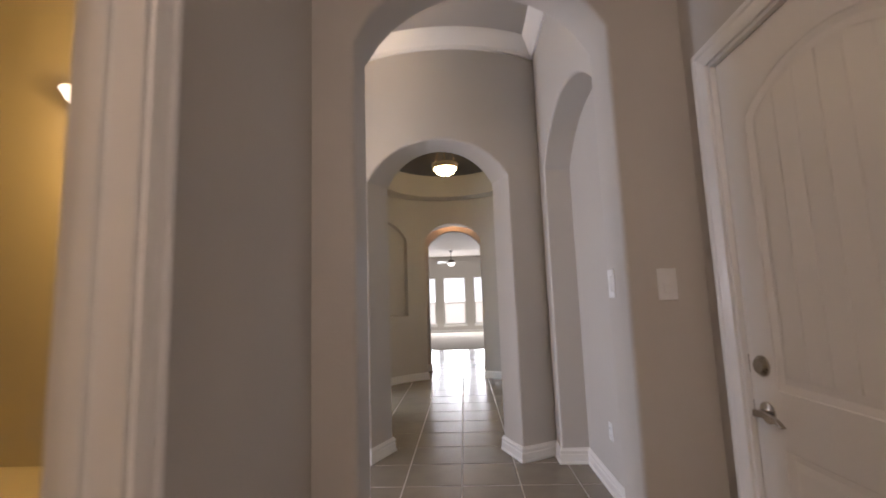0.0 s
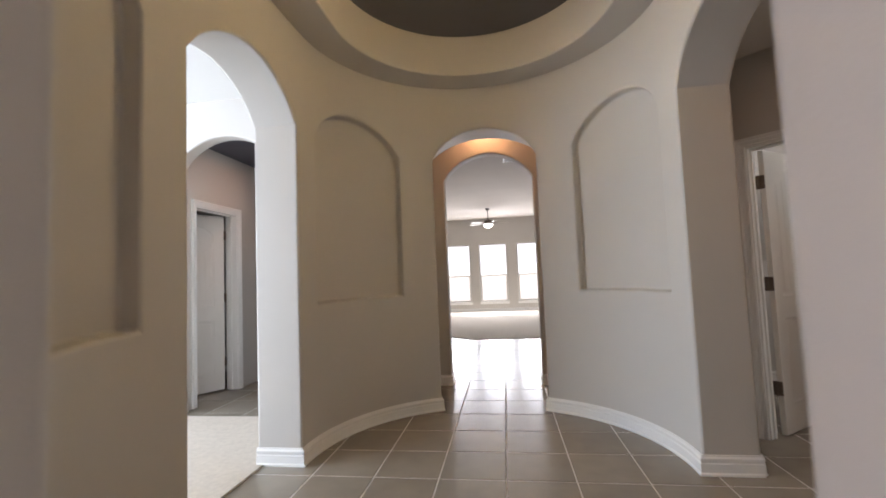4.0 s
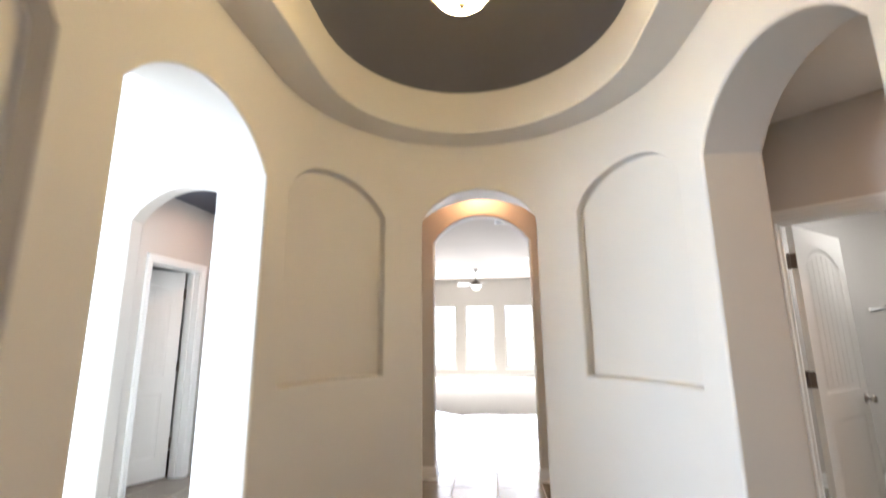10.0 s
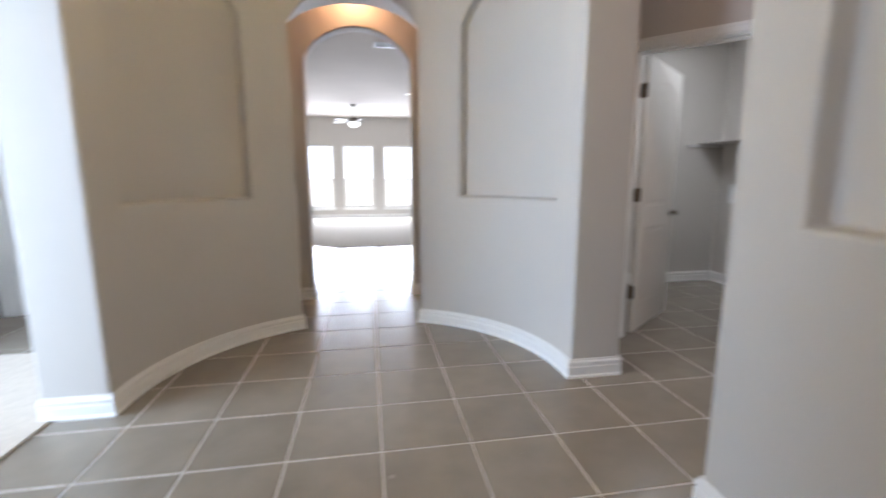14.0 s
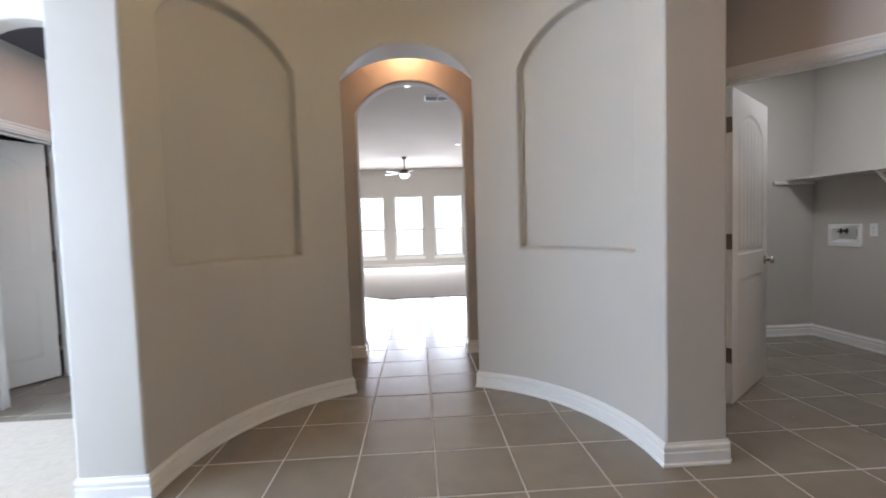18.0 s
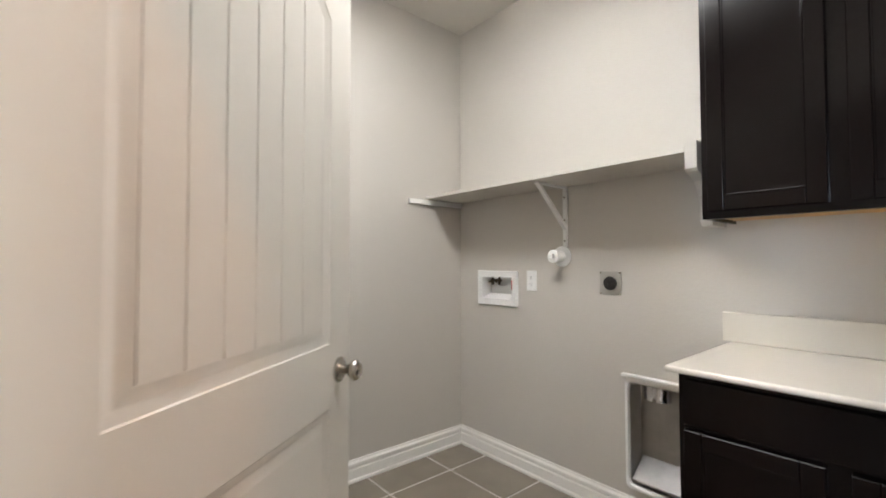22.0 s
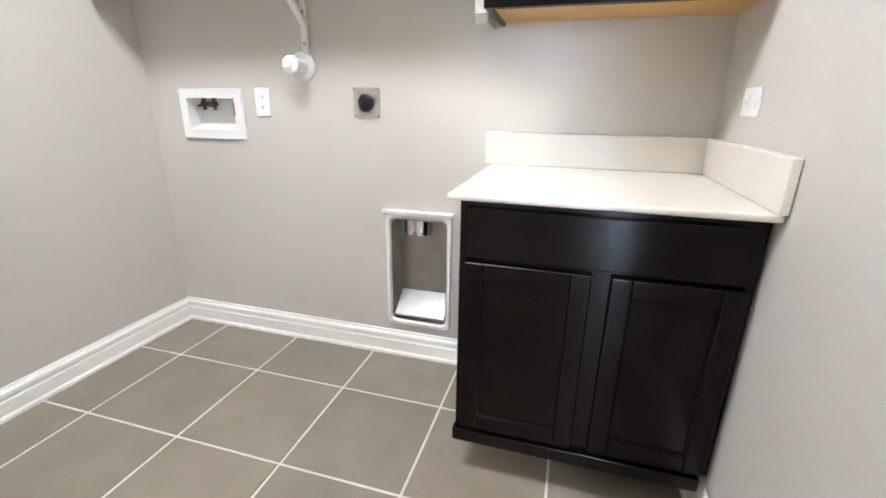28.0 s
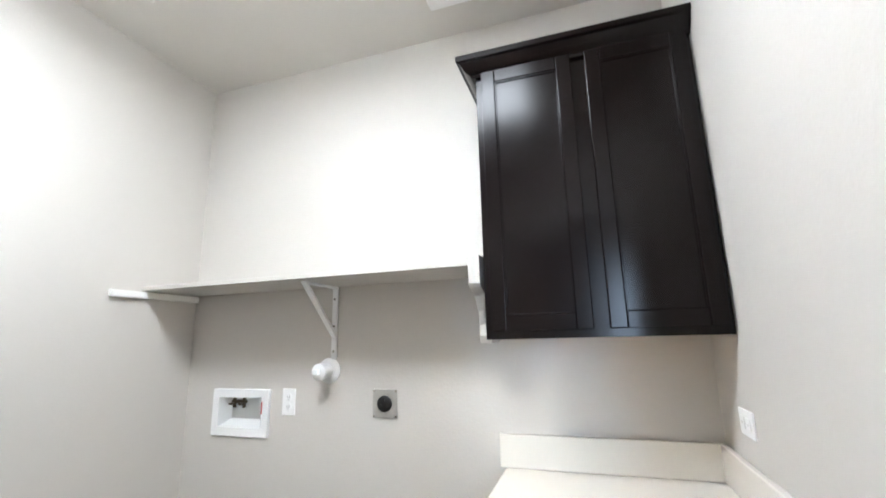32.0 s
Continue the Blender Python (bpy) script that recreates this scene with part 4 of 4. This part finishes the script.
# recessed dryer vent box
vb = thing("dryer_vent_box", "recessed metal dryer vent box above the baseboard", "vent box")
y0, y1, z0, z1 = 7.168, 7.455, 0.155, 0.668
to_x = lambda u, v, d: (3.8495 - d, u, v)
o, i = rounded(y0, y1, z0, z1, 0.026), rounded(y0 + 0.02, y1 - 0.02, z0 + 0.022, z1 - 0.026, 0.024)
o2, i2 = rounded(y0 + 0.004, y1 - 0.004, z0 + 0.004, z1 - 0.004, 0.023), rounded(y0 + 0.015, y1 - 0.015, z0 + 0.017, z1 - 0.021, 0.025)
part("rim", rounded_ring([(o, 0), (o, 0.008), (o2, 0.014), (i2, 0.014), (i, 0.006), (i, 0)], to_x), PLASTIC, vb, "white painted rim with rounded corners", smooth=50)
part("top_lip", box(3.822, 3.8495, y0 - 0.008, y1 + 0.01, z1 - 0.002, z1 + 0.012), PLASTIC, vb, bevel=0.003)
w1, w2 = rounded(7.192, 7.431, 0.184, 0.638, 0.026), rounded(7.189, 7.434, 0.181, 0.641, 0.028)
bm = rounded_ring([(w1, 0.006), (w1, -0.1), (w2, -0.1), (w2, 0.006)], to_x)
part("shell", bm, STEEL, vb, "galvanised steel shell", smooth=50)
part("back", prism(w1, to_x, -0.106, -0.1), STEEL, vb)
bm = prism([(3.948, 0.285), (3.948, 0.19), (3.842, 0.19), (3.842, 0.205)], lambda a, b, d: (a, d, b), 7.196, 7.427)
part("ramp", bm, STEEL, vb, "sloping steel bottom", bevel=0.006, segs=3)
part("duct_ring", moved(lathe([(0.038, 0.0), (0.046, 0.0), (0.048, -0.006), (0.048, -0.05), (0.038, -0.05), (0.038, 0.0)], 24), Matrix.Translation((3.893, 7.328, 0.637)) @ Matrix.Diagonal((0.8, 1.25, 1.3, 1.0))), CHROME, vb, "bright oval duct ring", smooth=50)

# laundry ceiling light and alarm
cl = thing("laundry_ceiling_light", "long white acrylic wrap ceiling light, lit", "ceiling light")
part("base", box(2.50, 2.90, 6.88, 8.08, 2.725, 2.7545), PLASTIC, cl, bevel=0.004)
part("diffuser", box(2.512, 2.888, 6.892, 8.068, 2.668, 2.726), DIFFUSER, cl, "glowing acrylic diffuser", bevel=0.026, segs=5)
vf = thing("ceiling_exhaust_fan", "square white plastic exhaust fan cover", "vent")
part("cover", box(3.36, 3.64, 6.95, 7.215, 2.722, 2.742), PLASTIC, vf, bevel=0.009, segs=3)
part("bulge", prism([(6.99, 2.7225), (7.02, 2.712), (7.08, 2.706), (7.14, 2.712), (7.175, 2.7225)], lambda a, b, d: (d, a, b), 3.385, 3.615), PLASTIC, vf, "curved middle of the cover", bevel=0.003)
part("collar", box(3.38, 3.62, 6.97, 7.195, 2.741, 2.7545), PLASTIC, vf)

# breaker panel on the wall behind the door
bp = thing("breaker_panel", "flat grey steel breaker panel cover on the wall", "electrical panel")
part("cover", box(2.39, 2.755, 8.589, 8.5995, 1.267, 2.046), GREYPLATE, bp, bevel=0.003)
part("panel_door", box(2.43, 2.715, 8.584, 8.5895, 1.33, 1.985), GREYPLATE, bp, bevel=0.002)
part("latch", box(2.44, 2.47, 8.578, 8.5845, 1.515, 1.555), PLASTIC, bp, "small pale latch", bevel=0.002)
for z in (1.29, 1.655, 2.022):
    for x in (2.41, 2.735):
        part("screw", rod((x, 8.5895, z), (x, 8.586, z), 0.006, 8), NICKEL, bp)

# ---- lamps ----


def bowl_pendant(name, label, x, y, zb, ztop, rb=0.158, glass=None):
    """A glass bowl hung by three rods from a hub; zb is the finial's tip and ztop the ceiling."""
    t = thing(name, label, "pendant lamp", at=(x, y, 0))
    h = 0.135
    part("bowl", lathe([(0.001, zb + 0.03), (rb * 0.45, zb + 0.042), (rb * 0.78, zb + 0.075), (rb * 0.95, zb + 0.115), (rb, zb + h), (rb - 0.008, zb + h), (rb * 0.75, zb + 0.085), (0.001, zb + 0.045)], 40), glass or BOWL, t, "glowing alabaster glass bowl", smooth=60)
    part("rim", lathe([(rb - 0.004, zb + h - 0.014), (rb + 0.010, zb + h - 0.012), (rb + 0.016, zb + h - 0.004), (rb + 0.013, zb + h + 0.004), (rb + 0.02, zb + h + 0.034), (rb + 0.024, zb + h + 0.04), (rb + 0.022, zb + h + 0.05), (rb - 0.002, zb + h + 0.05), (rb - 0.004, zb + h - 0.014)], 44), RIM, t, "wide satin gold rim", smooth=40)
    part("finial", lathe([(0, zb), (0.008, zb + 0.004), (0.014, zb + 0.016), (0.02, zb + 0.028), (0.02, zb + 0.034), (0, zb + 0.036)], 16), BRONZE, t, "bronze finial", smooth=50)
    zh = zb + 0.6
    part("hub", lathe([(0, zh + 0.045), (0.018, zh + 0.042), (0.022, zh + 0.028), (0.05, zh + 0.018), (0.056, zh + 0.004), (0.048, zh - 0.008), (0.026, zh - 0.02), (0.02, zh - 0.035), (0, zh - 0.04)], 24), BRONZE, t, "bronze hub", smooth=50)
    for k in range(3):
        a = radians(30 + 120 * k)
        ca, sa = math.cos(a), math.sin(a)
        p = ((rb + 0.012) * ca, (rb + 0.012) * sa, zb + h + 0.045)
        q = (0.05 * ca, 0.05 * sa, zh)
        part("hanging_rod", rod(p, q, 0.0045, 10), BRONZE, t, smooth=40)
        part("hook", moved(lathe([(0.003, -0.013), (0.012, -0.006), (0.013, 0.004), (0.006, 0.014), (0, 0.015)], 12), Matrix.Translation((0.056 * ca, 0.056 * sa, zh + 0.02))), BRONZE, t, smooth=50)
        part("rim_knob", moved(lathe([(0, -0.01), (0.008, -0.008), (0.01, 0), (0.008, 0.008), (0, 0.01)], 12), Matrix.Translation(((rb + 0.025) * ca, (rb + 0.025) * sa, zb + h + 0.02))), BRASS_KNOB, t, "small polished brass knob", smooth=50)
    part("stem", rod((0, 0, zb + h), (0, 0, zh - 0.03), 0.006, 12), BRONZE, t, smooth=40)
    # a cord that hangs not quite straight
    n = 24
    z0, z1 = zh + 0.04, ztop - 0.02
    rings = []
    bm = bmesh.new()
    for i in range(n + 1):
        f = i / n
        x, y = 0.006 * math.sin(f * 9.0) * math.sin(f * math.pi), 0.005 * math.sin(f * 12.0 + 1) * math.sin(f * math.pi)
        rings.append([bm.verts.new((x + 0.006 * math.cos(2 * math.pi * j / 10), y + 0.006 * math.sin(2 * math.pi * j / 10), z0 + (z1 - z0) * f)) for j in range(10)])
    for ra, rc in zip(rings, rings[1:]):
        for j in range(10):
            bm.faces.new((ra[j], ra[(j + 1) % 10], rc[(j + 1) % 10], rc[j]))
    part("cord", bm, CORD, t, "dark brown cord and chain", smooth=60)
    part("canopy", lathe([(0, ztop - 0.035), (0.03, ztop - 0.032), (0.062, ztop - 0.012), (0.066, ztop), (0, ztop)], 28), BRONZE, t, "bronze ceiling canopy", smooth=50)
    return t


bowl_pendant("rotunda_pendant", "lit alabaster bowl pendant on a bronze stem", -0.285, 5.9, 2.95, 4.815)
bowl_pendant("foyer_pendant", "lit alabaster bowl pendant in the foyer", -1.05, 3.0, 2.58, 3.6, 0.15, BOWL_FOYER)


def recessed(name, x, y, z, label, r=0.071):
    t = thing(name, label, "recessed light", at=(x, y, z))
    part("trim_ring", lathe([(r - 0.001, -0.001), (r + 0.024, -0.001), (r + 0.024, -0.006), (r + 0.004, -0.008), (r - 0.001, -0.001)], 28), PLASTIC, t, smooth=50)
    part("lens", lathe([(0, -0.003), (r, -0.003), (r, -0.001), (0, -0.001)], 28), DOWNLIGHT, t, "glowing lens")
    return t


# the first is off: its glowing lens stands in for a bright middle
recessed("recessed_light", -0.29, 10.19, 3.12, "small round white unlit recessed light, its bright middle made to glow", 0.035)
recessed("recessed_light", -1.9, 12.6, 3.12, "round white recessed ceiling light, lit")
recessed("recessed_light", 0.76, 14.32, 3.12, "small round white recessed light near the fan", 0.045)
recessed("recessed_light", -0.27, 8.30, 3.05, "round recessed light washing the arch in amber")
recessed("recessed_light", 2.35, 5.7, 2.75, "round recessed light in the side hall")
vent = thing("ceiling_register", "white slatted air register in the ceiling", "vent", at=(0.13, 10.74, 3.12))
for b in ((-0.19, 0.19, -0.12, -0.095), (-0.19, 0.19, 0.095, 0.12), (-0.19, -0.165, -0.095, 0.095), (0.165, 0.19, -0.095, 0.095)):
    part("frame", box(*b, -0.012, -0.0005), PLASTIC, vent, bevel=0.002)
# a black sheet behind the slats stands in for the shaded duct
part("duct", box(-0.165, 0.165, -0.095, 0.095, -0.002, -0.0005), BLACK, vent, "black sheet for the shade inside the duct")
for i in range(9):
    part("slat", moved(box(-0.165, 0.165, -0.007, 0.007, -0.0006, 0.0006), Matrix.Translation((0, -0.08 + i * 0.02, -0.007)) @ pose(0, 0, 0, 35, 0, 0)), PLASTIC, vent)
part("divider", box(-0.006, 0.006, -0.095, 0.095, -0.013, -0.004), PLASTIC, vent)

# ceiling fan of the living room
fan = thing("ceiling_fan", "ceiling fan with pale blades and a lit bowl", "ceiling fan", at=(-0.52, 15.9, 0))
part("canopy", lathe([(0, 3.06), (0.05, 3.065), (0.07, 3.12), (0, 3.12)], 24), MOTOR, fan, smooth=50)
part("downrod", rod((0, 0, 2.76), (0, 0, 3.07), 0.013, 12), MOTOR, fan, smooth=40)
part("motor", lathe([(0, 2.80), (0.05, 2.795), (0.11, 2.765), (0.135, 2.735), (0.135, 2.70), (0.1, 2.672), (0, 2.668)], 32), MOTOR, fan, smooth=50)
part("light_bowl", lathe([(0, 2.555), (0.05, 2.56), (0.1, 2.59), (0.13, 2.64), (0.13, 2.667), (0, 2.667)], 32), BOWL_FAN, fan, "glowing glass bowl", smooth=50)
for k in range(5):
    m = pose(0, 0, 2.70, 0, 0, 6 + 72 * k) @ pose(0, 0, 0, 9, 0, 0)
    bm = prism([(0.2, -0.05), (0.36, -0.066), (0.58, -0.068), (0.61, -0.05), (0.61, 0.05), (0.58, 0.068), (0.36, 0.066), (0.2, 0.05)], lambda a, b, d: (a, b, d), -0.004, 0.004)
    bl = part("blade", moved(bm, m), FANBLADE, fan, bevel=0.002)
    part("blade_iron", moved(box(0.11, 0.26, -0.02, 0.02, -0.009, -0.0045), m), MOTOR, bl, bevel=0.002)

# ---- windows of the living room ----
for i, (a, b) in enumerate(WINX):
    w = thing("window_%d" % (i + 1), "tall white single-hung window, glaring with daylight", "window", "living room windows", "structure", at=(a, 18.2, 0))
    W = b - a
    f = 0.045
    for nm, bx in (("frame", (0, f, 0.06, 0.12, 0.34, 2.27)), ("frame", (W - f, W, 0.06, 0.12, 0.34, 2.27)), ("frame", (f, W - f, 0.06, 0.12, 2.225, 2.27)), ("frame", (f, W - f, 0.06, 0.12, 0.34, 0.385))):
        part(nm, box(*bx), TRIM, w, bevel=0.003)
    part("meeting_rail", box(f, W - f, 0.055, 0.11, 1.185, 1.23), TRIM, w, bevel=0.003)
    part("sash_stile", box(f, f + 0.025, 0.065, 0.1, 0.385, 1.185), TRIM, w)
    part("sash_stile", box(W - f - 0.025, W - f, 0.065, 0.1, 0.385, 1.185), TRIM, w)
    for z0, z1 in ((0.385, 1.185), (1.23, 2.225)):
        p = part("pane", box(f, W - f, 0.09, 0.094, z0, z1), GLASS, w)
        p.visible_shadow = False
    part("sill", box(-0.03, W + 0.03, -0.03, 0.06, 0.31, 0.34), TRIM, w, bevel=0.004)
    part("apron", box(-0.015, W + 0.015, -0.014, 0.0, 0.25, 0.31), TRIM, w, bevel=0.003)
bd = part("backdrop_sky", box(-9, 9, 24.0, 24.05, 1.2, 9), OUTSIDE)
tagged(bd, "white overcast daylight outside", "backdrop", kind="structure")
bd = part("backdrop_field", box(-9, 9, 23.9, 23.95, -2, 1.25), FENCE)
tagged(bd, "pale sunlit yard outside", "backdrop", kind="structure")

# ---- entrance hall, foyer ----
rocker("light_switch", pose(0.655, 1.85, 1.322), "white rocker switch plate on the arch pier")
rocker("light_switch", pose(0.509, 2.005, 1.335, 0, 0, -90), "white rocker switch plate inside the arch")
rocker("light_switch", pose(-3.47, 7.4, 1.33), "white rocker switch plate beside the arch")
duplex("wall_outlet", pose(0.835, 3.22, 0.40, 0, 0, -90), "white duplex outlet low on the recess wall")
duplex("wall_outlet", pose(*polar(YN, 335.7, R), 0.357, 0, 0, 335.7 - 90), "white duplex outlet under the niche")
duplex("wall_outlet", pose(6.4, 5.27, 0.42, 0, 0, -90), "white duplex outlet on the office wall")
van = thing("bath_vanity", "cream topped vanity under a warm light", "vanity")
part("cabinet", box(-2.4, -1.2, 1.48, 1.845, 0.0, 0.69), ESPRESSO, van)
part("top", box(-2.42, -1.18, 1.46, 1.848, 0.691, 0.725), MARBLE, van, bevel=0.006)
bl = thing("vanity_light", "two-bulb vanity light with warm glass shades", "wall lamp")
part("plate", box(-1.53, -1.30, 1.825, 1.849, 2.0, 2.06), BRONZE, bl, bevel=0.004)
for k in range(2):
    x = -1.575 + 0.23 * k
    ob = part("shade", moved(lathe([(0.018, -0.07), (0.046, -0.035), (0.066, 0), (0.061, 0), (0.042, -0.033), (0.014, -0.066)], 24), Matrix.Translation((x + 0.02, 1.74, 2.145))), DOWNLIGHT, bl, "glowing glass shade", smooth=50)
    part("arm", rod((x, 1.83, 2.03), (x + 0.02, 1.74, 2.078), 0.008, 10), BRONZE, bl, smooth=40)

# ---- floor tiles ----
MOD = 0.4115
bm = bmesh.new()
h = (MOD - 0.0085) / 2
e = 0.0025
lo = [bm.verts.new((x, y, -0.003)) for x, y in ((-h, -h), (h, -h), (h, h), (-h, h))]
md = [bm.verts.new((x, y, -0.002)) for x, y in ((-h, -h), (h, -h), (h, h), (-h, h))]
hi = [bm.verts.new((x, y, 0.0)) for x, y in ((-h + e, -h + e), (h - e, -h + e), (h - e, h - e), (-h + e, h - e))]
for a, b in ((lo, md), (md, hi)):
    for i in range(4):
        bm.faces.new((a[i], a[(i + 1) % 4], b[(i + 1) % 4], b[i]))
bm.faces.new(hi)
tile_mesh = bpy.data.meshes.new("tile")
bmesh.ops.recalc_face_normals(bm, faces=bm.faces)
bm.to_mesh(tile_mesh)
bm.free()
tile_mesh.materials.append(TILE)
floor_ob = bpy.data.objects["floor"]
AREAS = [(-0.68, 0.80, -1.6, 1.9), (-1.9, 0.83, 1.9, 4.2), (-1.85, 1.35, 4.2, 8.1), (-0.9, 0.4, 8.1, 8.7), (1.35, 2.69, 4.3, 7.4), (1.9, 3.85, 6.3, 8.6)]
FAR = [(-4.25, 5.15, 8.7, 14.2), (-4.2, -1.9, 1.9, 3.7), (-5.2, -2.0, 7.4, 9.8), (-2.8, -0.7, -0.6, 1.85), (1.5, 1.9, 7.3, 8.6)]
near, rest = [], []
for i in range(-11, 14):
    for j in range(-20, 21):
        x, y = -0.163 + (i + 0.5) * MOD, 5.885 + (j + 0.5) * MOD

        def meets(r):
            return x + h > r[0] and x - h < r[1] and y + h > r[2] and y - h < r[3]
        if any(meets(r) for r in AREAS):
            near.append((x, y))
        elif any(meets(r) for r in FAR):
            rest.append((x, y))
for x, y in near:
    t = new("tile", tile_mesh)
    t.parent = floor_ob
    t.location = (x, y, random.uniform(-0.0006, 0.0004))
bm = bmesh.new()
for x, y in rest:
    box(x - h, x + h, y - h, y + h, -0.006, 0.0, bm)
ob = part("tile_field", bm, TILE, floor_ob)
tagged(ob, "further taupe floor tiles", kind="stuff")
